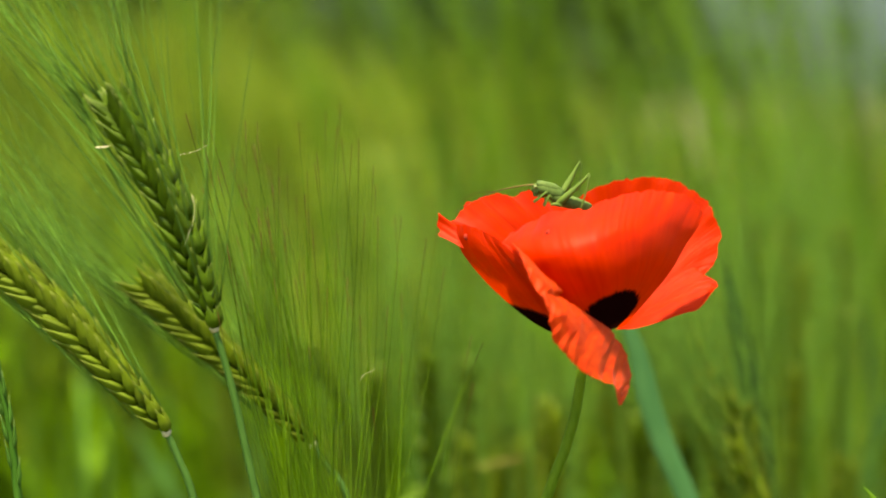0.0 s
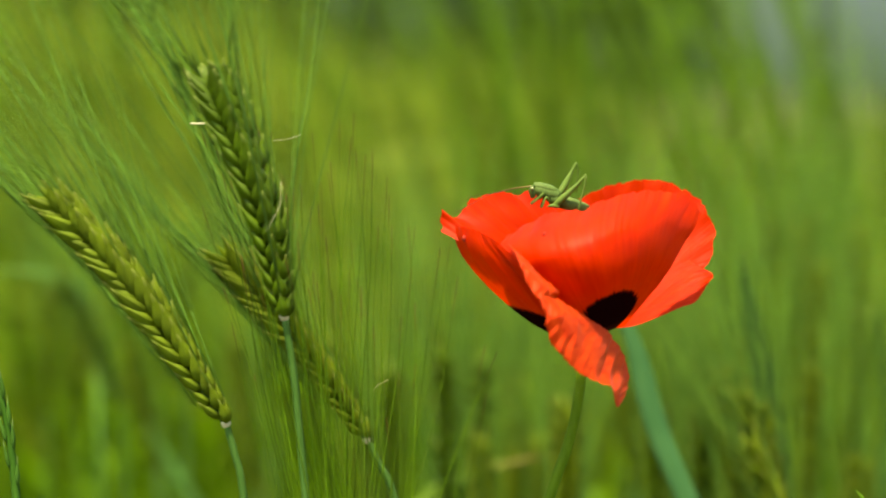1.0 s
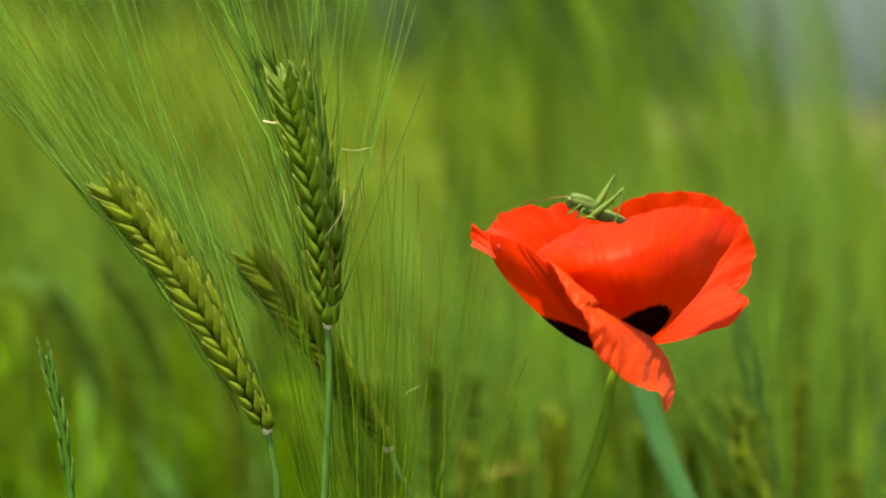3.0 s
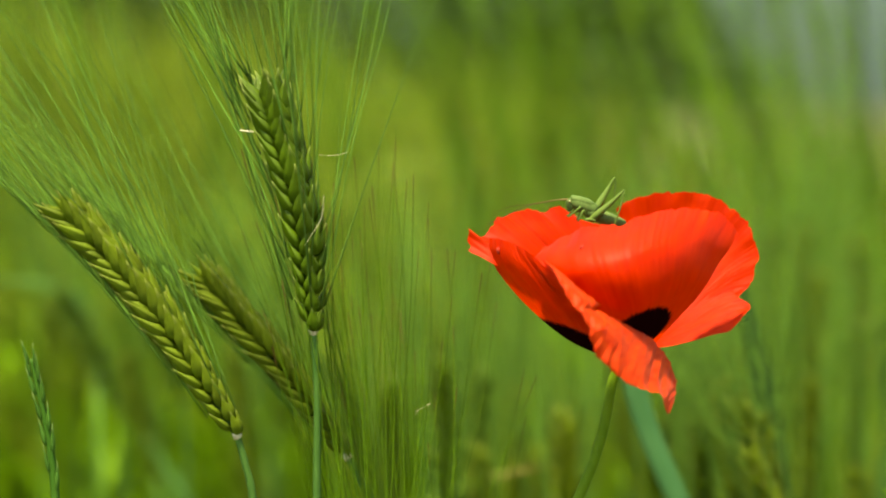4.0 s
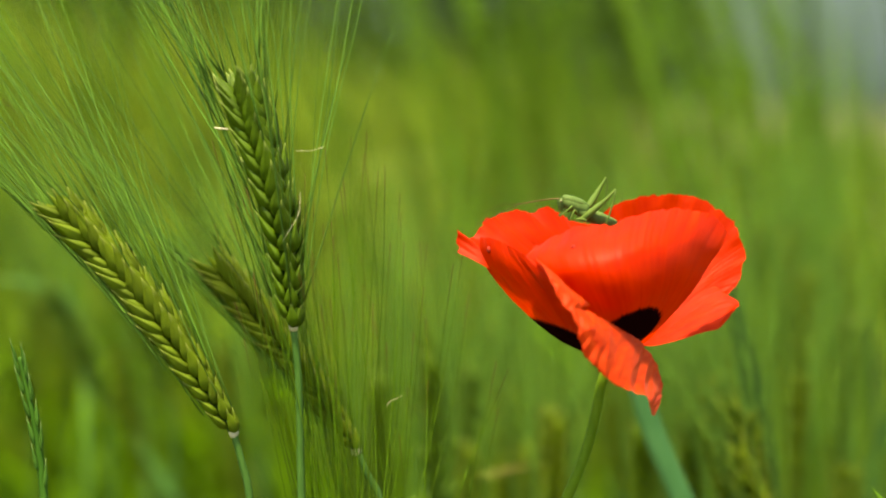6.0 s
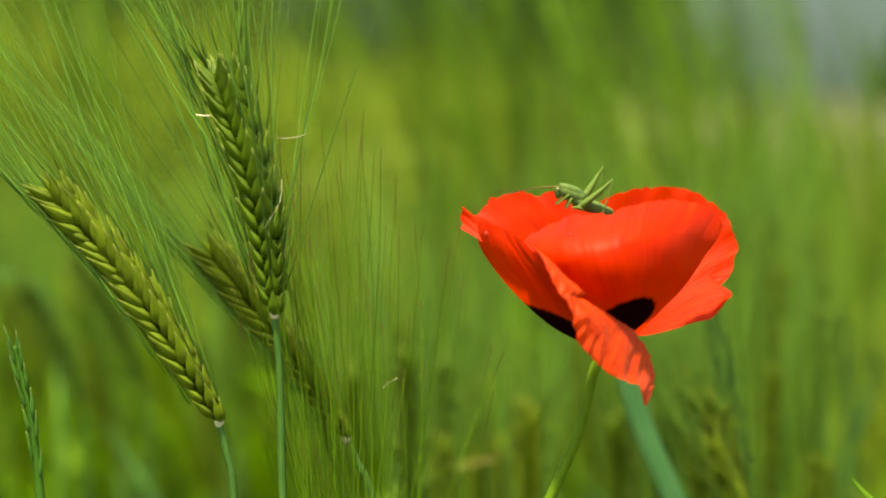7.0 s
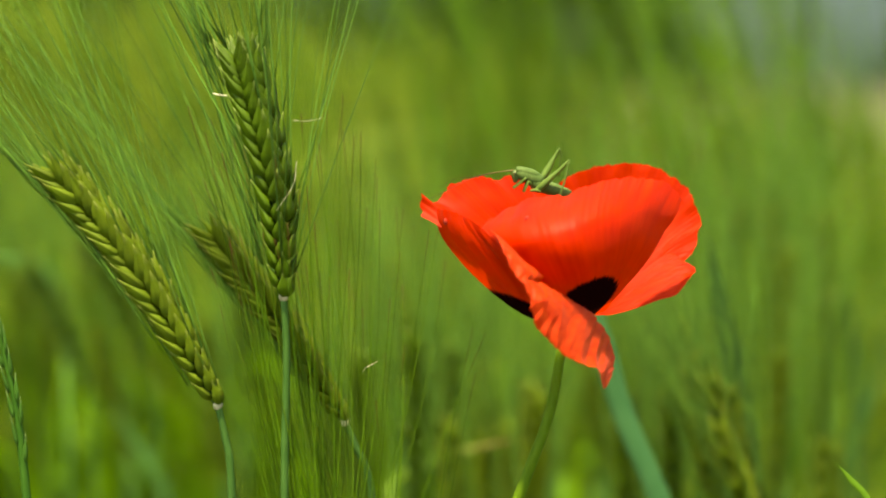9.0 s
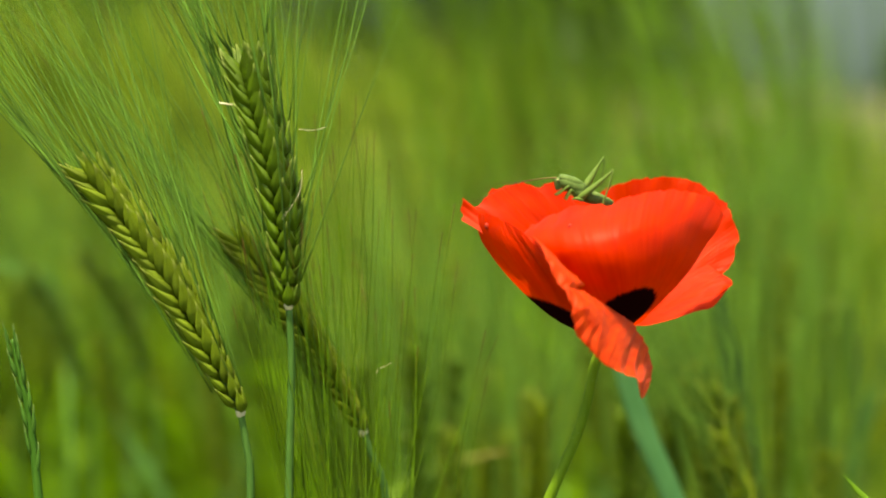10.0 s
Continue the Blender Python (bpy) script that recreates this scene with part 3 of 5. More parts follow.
def build_near_barley():
    out = {}
    # the upright ear's shadowed middle is painted through its darker green grains
    out["TALL_EAR"] = near_barley("upright green barley ear with long fine awns", [(-0.0351, 0.5000, 0.6837), (-0.0378, 0.5000, 0.7109), (-0.0437, 0.5000, 0.7336), (-0.0459, 0.5000, 0.7412)],
        [(-0.0351, 0.5000, 0.6837), (-0.0340, 0.5000, 0.6679), (-0.0339, 0.5000, 0.6419), (-0.0329, 0.5000, 0.6024)], 36, 0.0142, 0.11, 0.50, 0.40, 3, grain=KERNEL_SHADED_GREEN, open_face=0.4, lean_awns=0.1, hug=1.6)
    out["LEANING_EAR"] = near_barley("leaning yellow-green barley ear with long fine awns", [(-0.0562, 0.5000, 0.6571), (-0.0704, 0.5000, 0.6785), (-0.0838, 0.5000, 0.6958), (-0.0992, 0.5000, 0.7120)],
        [(-0.0562, 0.5000, 0.6571), (-0.0539, 0.5000, 0.6491), (-0.0517, 0.5000, 0.6390), (-0.0482, 0.5000, 0.6024)], 38, 0.0132, 0.115, 0.15, 0.22, 4, lean_awns=0.0, open_face=0.25, hug=0.6, thin_up=0.4, slim=0.72)
    out["REAR_EAR"] = near_barley("slender green barley ear leaning behind another", [(-0.0287, 0.5300, 0.6467), (-0.0421, 0.5300, 0.6654), (-0.0563, 0.5300, 0.6823), (-0.0662, 0.5300, 0.6934)],
        [(-0.0287, 0.5300, 0.6467), (-0.0257, 0.5300, 0.6406), (-0.0204, 0.5300, 0.6283), (-0.0144, 0.5300, 0.5864)], 34, 0.0112, 0.11, 0.1, 0.24, 5, lean_awns=0.1, open_face=0.35, hug=0.6, thin_up=0.4, slim=0.72)
    out["AWN_EARS"] = near_barley("short green barley ear with a fan of fine awns", [(-0.0137, 0.5000, 0.5567), (-0.0151, 0.5000, 0.5774), (-0.0168, 0.5000, 0.5995), (-0.0179, 0.5000, 0.6156)],
        [(-0.0137, 0.5000, 0.5567), (-0.0131, 0.5000, 0.5492), (-0.0128, 0.5000, 0.5403), (-0.0123, 0.5000, 0.5103)], 26, 0.0092, 0.125, 0.8, 0.26, 6, lean_awns=0.5, awns=AWNS_RED, thin=0.0, slim=0.7)
    out["AWN_EARS.001"] = near_barley("low green barley ear with red-tipped awns", [(-0.0021, 0.5150, 0.5450), (-0.0036, 0.5150, 0.5680), (-0.0058, 0.5150, 0.5892), (-0.0073, 0.5150, 0.6059)],
        [(-0.0021, 0.5150, 0.5450), (-0.0018, 0.5150, 0.5374), (-0.0015, 0.5150, 0.5281), (-0.0012, 0.5150, 0.4972)], 26, 0.0092, 0.125, 1.2, 0.24, 7, lean_awns=0.5, awns=AWNS_RED, thin=0.1, slim=0.7)
    def dry_bit(key, pts, r):
        upper, foot = out[key][1], out[key][2]
        p = spline(np.array(pts) - np.array(foot + upper.location), 10)
        part("dry_awn", mesh_of("dry_awn", *tube(p, r, 5)[:2], [M_STRAW]), upper, "broken curled dry awn")
    dry_bit("TALL_EAR", [(-0.0530, 0.4920, 0.7341), (-0.0518, 0.4910, 0.7339), (-0.0497, 0.4920, 0.7337)], 0.0002)
    dry_bit("TALL_EAR", [(-0.0323, 0.4920, 0.7181), (-0.0324, 0.4910, 0.7139), (-0.0336, 0.4900, 0.7108), (-0.0369, 0.4910, 0.7058)], 0.00006)
    dry_bit("TALL_EAR", [(-0.0335, 0.4940, 0.7281), (-0.0296, 0.4920, 0.7281), (-0.0262, 0.4920, 0.7290)], 0.00005)
    dry_bit("AWN_EARS", [(-0.0079, 0.4940, 0.6621), (-0.0072, 0.4940, 0.6633), (-0.0055, 0.4940, 0.6641), (-0.0041, 0.4940, 0.6649)], 0.00004)
    return out


def build_rear_barley():
    group = "barley plants behind the poppy"
    made = []
    for k, (label, (ear, stem)) in enumerate((
            ("green barley ear in shade, leaning", ([(-0.0193, 0.8000, 0.5713), (-0.0257, 0.8000, 0.5953), (-0.0338, 0.8000, 0.6192), (-0.0444, 0.8000, 0.6396)], [(-0.0193, 0.8000, 0.5713), (-0.0178, 0.8000, 0.5593), (-0.0166, 0.8000, 0.5392), (-0.0150, 0.8000, 0.4742)])),
            ("dark green upright barley ear", ([(0.0044, 0.7000, 0.5761), (0.0044, 0.7000, 0.6011), (0.0044, 0.7000, 0.6259), (0.0044, 0.7000, 0.6472)], [(0.0044, 0.7000, 0.5761), (0.0058, 0.7000, 0.5659), (0.0067, 0.7000, 0.5487), (0.0082, 0.7000, 0.4938)])),
            ("upright barley ear with a pale tip", ([(0.0253, 0.8600, 0.5361), (0.0246, 0.8600, 0.5651), (0.0237, 0.8600, 0.5939), (0.0226, 0.8600, 0.6184)], [(0.0253, 0.8600, 0.5361), (0.0269, 0.8600, 0.5245), (0.0280, 0.8600, 0.5052), (0.0296, 0.8600, 0.4427)])),
            ("low barley ear with a pale tip", ([(0.0548, 0.8000, 0.5504), (0.0544, 0.8000, 0.5720), (0.0538, 0.8000, 0.5935), (0.0532, 0.8000, 0.6119)], [(0.0548, 0.8000, 0.5504), (0.0560, 0.8000, 0.5416), (0.0570, 0.8000, 0.5269), (0.0583, 0.8000, 0.4799)])),
            ("yellow-green barley ear, slightly leaning", ([(0.0976, 0.7200, 0.5945), (0.0952, 0.7200, 0.6150), (0.0923, 0.7200, 0.6353), (0.0886, 0.7200, 0.6527)], [(0.0976, 0.7200, 0.5945), (0.0988, 0.7200, 0.5860), (0.0998, 0.7200, 0.5718), (0.1013, 0.7200, 0.5262)])),
            ("dark green low barley ear", ([(0.0946, 0.6800, 0.5649), (0.0941, 0.6800, 0.5878), (0.0936, 0.6800, 0.6107), (0.0931, 0.6800, 0.6301)], [(0.0946, 0.6800, 0.5649), (0.0958, 0.6800, 0.5555), (0.0969, 0.6800, 0.5400), (0.0986, 0.6800, 0.4897)])),
            ("pale barley ear leaning with the wind", ([(0.1210, 0.6400, 0.5827), (0.1156, 0.6400, 0.6035), (0.1089, 0.6400, 0.6244), (0.1005, 0.6400, 0.6421)], [(0.1210, 0.6400, 0.5827), (0.1224, 0.6400, 0.5736), (0.1234, 0.6400, 0.5584), (0.1252, 0.6400, 0.5097)])),
            ("pale low barley ear leaning with the wind", ([(0.1193, 0.6300, 0.5704), (0.1147, 0.6300, 0.5907), (0.1088, 0.6300, 0.6109), (0.1013, 0.6300, 0.6281)], [(0.1193, 0.6300, 0.5704), (0.1206, 0.6300, 0.5610), (0.1217, 0.6300, 0.5456), (0.1236, 0.6300, 0.4958)])),
            ("pale upright barley ear", ([(0.1747, 0.9000, 0.5998), (0.1751, 0.9000, 0.6216), (0.1756, 0.9000, 0.6433), (0.1765, 0.9000, 0.6619)], [(0.1747, 0.9000, 0.5998), (0.1737, 0.9000, 0.5912), (0.1730, 0.9000, 0.5767), (0.1725, 0.9000, 0.5302)])),
            ("yellow-green upright barley ear", ([(0.2053, 0.9500, 0.6139), (0.2040, 0.9500, 0.6359), (0.2025, 0.9500, 0.6578), (0.2006, 0.9500, 0.6766)], [(0.2053, 0.9500, 0.6139), (0.2066, 0.9500, 0.6053), (0.2077, 0.9500, 0.5909), (0.2095, 0.9500, 0.5445)])),
            ("shaded barley ear leaning to the wind", ([(-0.1364, 0.8600, 0.6061), (-0.1428, 0.8600, 0.6251), (-0.1510, 0.8600, 0.6442), (-0.1616, 0.8600, 0.6604)], [(-0.1364, 0.8600, 0.6061), (-0.1354, 0.8600, 0.5974), (-0.1347, 0.8600, 0.5829), (-0.1340, 0.8600, 0.5364)])),
            ("shaded barley ear behind others", ([(-0.1067, 0.8400, 0.6189), (-0.1142, 0.8400, 0.6375), (-0.1237, 0.8400, 0.6560), (-0.1361, 0.8400, 0.6719)], [(-0.1067, 0.8400, 0.6189), (-0.1056, 0.8400, 0.6102), (-0.1049, 0.8400, 0.5958), (-0.1042, 0.8400, 0.5493)])),
            ("low yellow-green barley ear", ([(0.0440, 0.7600, 0.5487), (0.0434, 0.7600, 0.5693), (0.0426, 0.7600, 0.5898), (0.0416, 0.7600, 0.6073)], [(0.0440, 0.7600, 0.5487), (0.0452, 0.7600, 0.5399), (0.0461, 0.7600, 0.5253), (0.0475, 0.7600, 0.4781)])),
            ("low barley ear among leaves", ([(0.0342, 0.7800, 0.5391), (0.0338, 0.7800, 0.5599), (0.0333, 0.7800, 0.5805), (0.0327, 0.7800, 0.5982)], [(0.0342, 0.7800, 0.5391), (0.0354, 0.7800, 0.5303), (0.0363, 0.7800, 0.5157), (0.0376, 0.7800, 0.4684)])),
            ("green barley ear by the field's edge", ([(0.0998, 0.9500, 0.5535), (0.0976, 0.9500, 0.5767), (0.0948, 0.9500, 0.5997), (0.0912, 0.9500, 0.6194)], [(0.0998, 0.9500, 0.5535), (0.1011, 0.9500, 0.5448), (0.1020, 0.9500, 0.5303), (0.1035, 0.9500, 0.4835)])),
            ("green barley ear, nodding", ([(-0.0776, 0.8600, 0.5687), (-0.0799, 0.8600, 0.5905), (-0.0830, 0.8600, 0.6123), (-0.0870, 0.8600, 0.6308)], [(-0.0776, 0.8600, 0.5687), (-0.0765, 0.8600, 0.5600), (-0.0757, 0.8600, 0.5454), (-0.0748, 0.8600, 0.4986)])),
            ("dark upright barley ear behind awns", ([(-0.0197, 0.9500, 0.5258), (-0.0205, 0.9500, 0.5530), (-0.0214, 0.9500, 0.5800), (-0.0228, 0.9500, 0.6031)], [(-0.0197, 0.9500, 0.5258), (-0.0182, 0.9500, 0.5140), (-0.0170, 0.9500, 0.4942), (-0.0155, 0.9500, 0.4303)])))):
        # ears called dark or shaded get grains with shade in the colour
        made.append(near_barley(label, ear, stem, 20, 0.0095, 0.11, 0.3 * k, 0.25, 20 + k, group, 0.7, KERNEL_FAR_SHADED_GREEN if "dark" in label or "shade" in label else KERNEL_FAR)[0])
    # low ears between the stems: label, x, y, height of the tip, lean
    for k, (label, x, y, z, lean) in enumerate((
            ("pale yellow-green barley ear among stems", 0.0802, 0.84, 0.6334, -0.10),
            ("barley ear half hidden by grass", 0.1011, 0.80, 0.6350, 0.05),
            ("low barley ear with a bright tip", 0.0487, 0.72, 0.6258, 0.02),
            ("dark green barley ear between stems", 0.0183, 0.76, 0.6348, 0.04),
            ("bright low barley ear tip", 0.0165, 0.70, 0.6158, -0.05),
            ("pale barley ear with loose awns", 0.0967, 0.66, 0.6448, -0.22),
            ("shaded barley ear deep in the crop", 0.1832, 0.84, 0.6454, 0.06),
            ("yellow-green ear deep in the crop", 0.0376, 0.90, 0.6089, -0.06),
            ("dark ear behind fine awns", -0.0178, 0.80, 0.6269, -0.05),
            ("pale ear behind fine awns", -0.0348, 0.88, 0.5877, -0.15),
            ("blurred green ear between stems", -0.0895, 0.90, 0.6258, -0.12),
            ("dark low barley ear by the grass", 0.0794, 0.70, 0.6249, -0.03),
            ("green ear bent by the wind", 0.1773, 0.95, 0.6793, -0.08),
            ("pale ear tip low between leaves", 0.1055, 0.64, 0.6365, -0.20),
            ("pale ear leaning between green stems", 0.1149, 0.74, 0.6467, -0.12),
            ("bright ear tip beside an upright leaf", 0.1537, 0.80, 0.6263, 0.05),
            ("low pale ear by the grass tip", 0.1515, 0.70, 0.6083, -0.05),
            ("bright upright ear tip low in the crop", 0.0450, 0.68, 0.6303, 0.02),
            ("low green ear near the soil edge", -0.1450, 0.95, 0.6194, -0.25))):
        ear = [(x - lean * 0.058 * (1 - q) ** 1.4, y, z - 0.058 * (1 - q)) for q in (0.0, 0.35, 0.7, 1.0)]
        stem = [ear[0], (ear[0][0] - lean * 0.004, y, ear[0][2] - 0.009), (ear[0][0] - lean * 0.006, y, ear[0][2] - 0.025), (ear[0][0] - lean * 0.008, y, ear[0][2] - 0.07)]
        # same choice here: the darker grain colour stands for shade
        near_barley(label, ear, stem, 22, 0.0105, 0.11, 0.35 * k, 0.25, 60 + k, group, 0.7, KERNEL_FAR_SHADED_GREEN if "dark" in label or "shade" in label else KERNEL_FAR, thin=0.3)
    # more plants of the same kinds further in
    rng = np.random.default_rng(31)
    for k in range(22):
        y = 0.92 + 0.40 * (k % 11) / 11 + rng.uniform(0, 0.05)
        x = (-0.27 + 0.027 * k + rng.uniform(-0.02, 0.02)) * y
        copy_thing(made[(3, 4, 6, 8, 9, 10, 11, 12, 15)[k % 9]], pose(x, y, rng.uniform(-0.05, 0.01), 0, 0, rng.uniform(0, 360)))


def blade_plant(label, points, width, mat, across=(0.9, 0.3, 0.25)):
    """A grass plant with one long leaf through points, base first."""
    p = np.array(points)
    foot = Vector((p[0][0], p[0][1], 0.0))
    plant = new("grass_plant")
    plant.location = foot
    tagged(plant, label, "grass", "grass blades among the barley")
    part("stalk", mesh_of("stalk", *tube(spline([(0, 0, -0.02), (0.003, 0, p[0][2] * 0.5), tuple(Vector(p[0]) - foot)], 8), 0.0012, 6)[:2], [mat]), plant)
    path = spline(p, 18) - p[0]
    w = width * np.concatenate([np.linspace(0.5, 1, 4), np.ones(6), np.linspace(1, 0.03, 8)])
    bv, bf, bu = blade(path, w, across, 0.2)
    leaf = part("leaf", mesh_of("leaf", bv, bf, [mat], uv=bu), plant)
    leaf.location = Vector(p[0]) - foot
    return plant, leaf, foot


def build_blades():
    blade_plant("slim grass blade tinted dark green for shade", [(0.1208, 0.6600, 0.5913), (0.1142, 0.6600, 0.6296), (0.1071, 0.6600, 0.6638), (0.1018, 0.6600, 0.6884)], 0.0080, M_SHADE_TINTED_BLADE, (1.0, 0.15, 0.0))
    blade_plant("green barley leaf withered brown at the tip", [(-0.0048, 0.7000, 0.5975), (0.0032, 0.7000, 0.6016), (0.0193, 0.7000, 0.6087), (0.0384, 0.7000, 0.6132)], 0.0045, M_DRY, (-0.2, 0.3, 1.0))
    blade_plant("blue-green grass blade leaning outward", [(0.2040, 0.9500, 0.5203), (0.2157, 0.9500, 0.5590), (0.2274, 0.9500, 0.5920), (0.2364, 0.9500, 0.6249)], 0.0048, M_BLUELEAF)
    blade_plant("pale barley leaf bent flat by the wind", [(-0.1528, 0.9000, 0.6258), (-0.1627, 0.9000, 0.6542), (-0.1806, 0.9000, 0.6619), (-0.2088, 0.9000, 0.6629)], 0.0075, M_LEAF)
    blade_plant("pale yellow-green barley leaf arched over in the crop", [(-0.110, 1.75, 0.600), (-0.075, 1.75, 0.665), (-0.020, 1.75, 0.692), (0.050, 1.75, 0.690)], 0.011, M_PALELEAF, (0.2, 0.6, 0.75))
    blade_plant("pale green upright grass leaf", [(0.1834, 0.9240, 0.5504), (0.1841, 0.9240, 0.5703), (0.1857, 0.9240, 0.6084), (0.1882, 0.9240, 0.6549)], 0.0055, M_TALL, (0.8, -0.5, 0.1))
    blade_plant("broad green leaf leaning outward", [(0.1924, 0.8740, 0.5502), (0.1957, 0.8740, 0.5605), (0.2021, 0.8740, 0.5793), (0.2137, 0.8740, 0.6089)], 0.0085, M_LEAF, (0.8, 0.5, -0.2))
    # takes the blade colour that has shade painted in
    blade_plant("dark narrow leaf hanging between stems", [(0.2101, 0.9020, 0.5705), (0.2089, 0.9020, 0.5973), (0.2059, 0.9020, 0.6329), (0.2035, 0.9020, 0.6542)], 0.006, M_SHADE_TINTED_BLADE, (0.8, 0.4, 0.0))
    blade_plant("green leaf bent low in the crop", [(-0.1064, 0.8970, 0.5486), (-0.1106, 0.8970, 0.5586), (-0.1202, 0.8970, 0.5753), (-0.1327, 0.8970, 0.5949)], 0.006, M_LEAF, (0.7, 0.4, 0.4))
    return blade_plant("thin pale green grass tip", [(0.1281, 0.5200, 0.6198), (0.1235, 0.5200, 0.6304), (0.1189, 0.5200, 0.6355), (0.1152, 0.5200, 0.6397)], 0.0019, M_TALL)


def build_tall_grass():
    """Clumps of tall thin grass that stand above the crop and bend in the wind."""
    out = []
    rng = np.random.default_rng(21)
    for k, (cx, cy) in enumerate(((-0.34, 1.55), (-0.13, 1.30), (-0.05, 1.75), (0.05, 1.45), (0.14, 1.25), (0.20, 1.70), (0.30, 1.40), (0.33, 1.95),
                                   (0.24, 1.35), (0.36, 1.60), (0.42, 1.80), (0.10, 1.60), (-0.22, 1.45), (0.02, 1.90), (-0.40, 1.85))):
        tuft = new("grass_tuft")
        tuft.location = (cx, cy, float(ground_z(cx, cy)))
        tagged(tuft, "tuft of tall thin green grass blades in the barley", "grass", "grass tufts in the field")
        for _ in range(16 if k < 8 else 30):
            p = np.array([rng.normal(0, 0.06), rng.normal(0, 0.10), -0.03])
            h = rng.uniform(0.62, 0.92) if k < 8 else rng.uniform(0.70, 1.04)
            bend = np.array([-rng.uniform(0.02, 0.20), rng.normal(0, 0.05), 0])
            path = spline([p, p + np.array([0, 0, h * 0.55]) + bend * 0.15, p + np.array([0, 0, h * 0.85]) + bend * 0.55, p + np.array([0, 0, h]) + bend], 14)
            w = (rng.uniform(0.0025, 0.0065) if k < 8 else rng.uniform(0.004, 0.009)) * np.concatenate([np.linspace(0.7, 1, 4), np.linspace(1, 0.75, 5), np.linspace(0.7, 0.03, 5)])
            a = rng.uniform(-0.9, 0.9)
            bv, bf, bu = blade(path, w, (math.cos(a), math.sin(a), 0), 0.2, 2)
            part("blade", mesh_of("blade", bv, bf, [M_TALL], uv=bu), tuft)
        out.append(tuft)
    return out


# ---------------------------------------------------------------- ryegrass, broad leaf
def build_ryegrass():
    top, low = np.array((-0.1073, 0.5000, 0.6765)), np.array((-0.1018, 0.5000, 0.6419))
    foot = Vector((low[0] + 0.012, low[1], 0.0))
    plant = new("ryegrass")
    plant.location = foot
    tagged(plant, "slim green ryegrass spike with overlapping spikelets", "grass")
    lv = spline([(0, 0, -0.02), (0.0, 0.0, 0.3), tuple(Vector(low) + Vector((0.004, 0, -0.05)) - foot)], 12)
    part("stalk", mesh_of("stalk", *tube(lv, 0.001, 6)[:2], [M_RYE]), plant)
    path = spline([low + np.array([0.004, 0, -0.05]), low, low * 0.55 + top * 0.45 + np.array([0.0008, 0, 0]), low * 0.2 + top * 0.8 + np.array([0.0003, 0, 0]), top], 24) - low
    upper = part("spike_axis", mesh_of("spike_axis", *tube(path, np.linspace(0.0013, 0.0006, 24), 6)[:2], [M_RYE]), plant)
    upper.location = Vector(low) - foot
    sp = kernel_shape(8, 6, 1.0, 0.22)
    me = mesh_of("spikelet", sp[0], sp[1], [M_SPIKELET], uv=sp[2])
    for i in range(12):
        j = 6 + int(i * 1.5)
        p = path[min(j, 23)]
        side = -1 if i % 2 else 1
        ax = path[min(j + 1, 23)] - path[min(j, 23) - 1]
        ax /= np.linalg.norm(ax)
        d = Vector(ax) + Vector((side * (0.11 if i < 10 else 0.08), -0.05, 0))
        size = 1.0 if i < 9 else 0.85
        m = Matrix.Translation(Vector(p) + Vector((side * 0.0008, -0.0009, 0))) @ frame_along(d, 0.3 * i).to_4x4() @ Matrix.Diagonal((0.0058 * size, 0.0058 * size, 0.0076 * size, 1))
        part("spikelet", me, upper, m=m)
    return plant, upper, foot


def build_broad_leaf():
    a, b, c = (np.array(p) for p in ((0.0551, 0.6200, 0.6684), (0.0632, 0.6200, 0.6399), (0.0796, 0.6200, 0.6003)))
    foot = Vector((c[0] + 0.03, c[1] + 0.02, 0.0))
    plant = new("grass_clump")
    plant.location = foot
    tagged(plant, "tall grass with one broad blue-green leaf", "grass")
    root = [(0, 0, -0.02), (0.0, 0.0, 0.25), tuple(Vector(c) + Vector((0.036, 0, -0.10)) - foot)]
    part("stalk", mesh_of("stalk", *tube(spline(root, 10), 0.002, 6)[:2], [M_BLUELEAF]), plant)
    path = spline([c + np.array([0.036, 0, -0.10]), c, b, a, a + np.array([-0.012, 0, 0.025])], 20) - b
    w = 0.0074 * np.concatenate([np.linspace(0.4, 1, 5), np.ones(7), np.linspace(1, 0.05, 8)])
    bv, bf, bu = blade(path, w, (1, 0.2, 0.2), 0.15)
    leaf = part("leaf", mesh_of("leaf", bv, bf, [M_BLUELEAF], uv=bu), plant)
    leaf.location = Vector(b) - foot
    return plant, leaf, foot


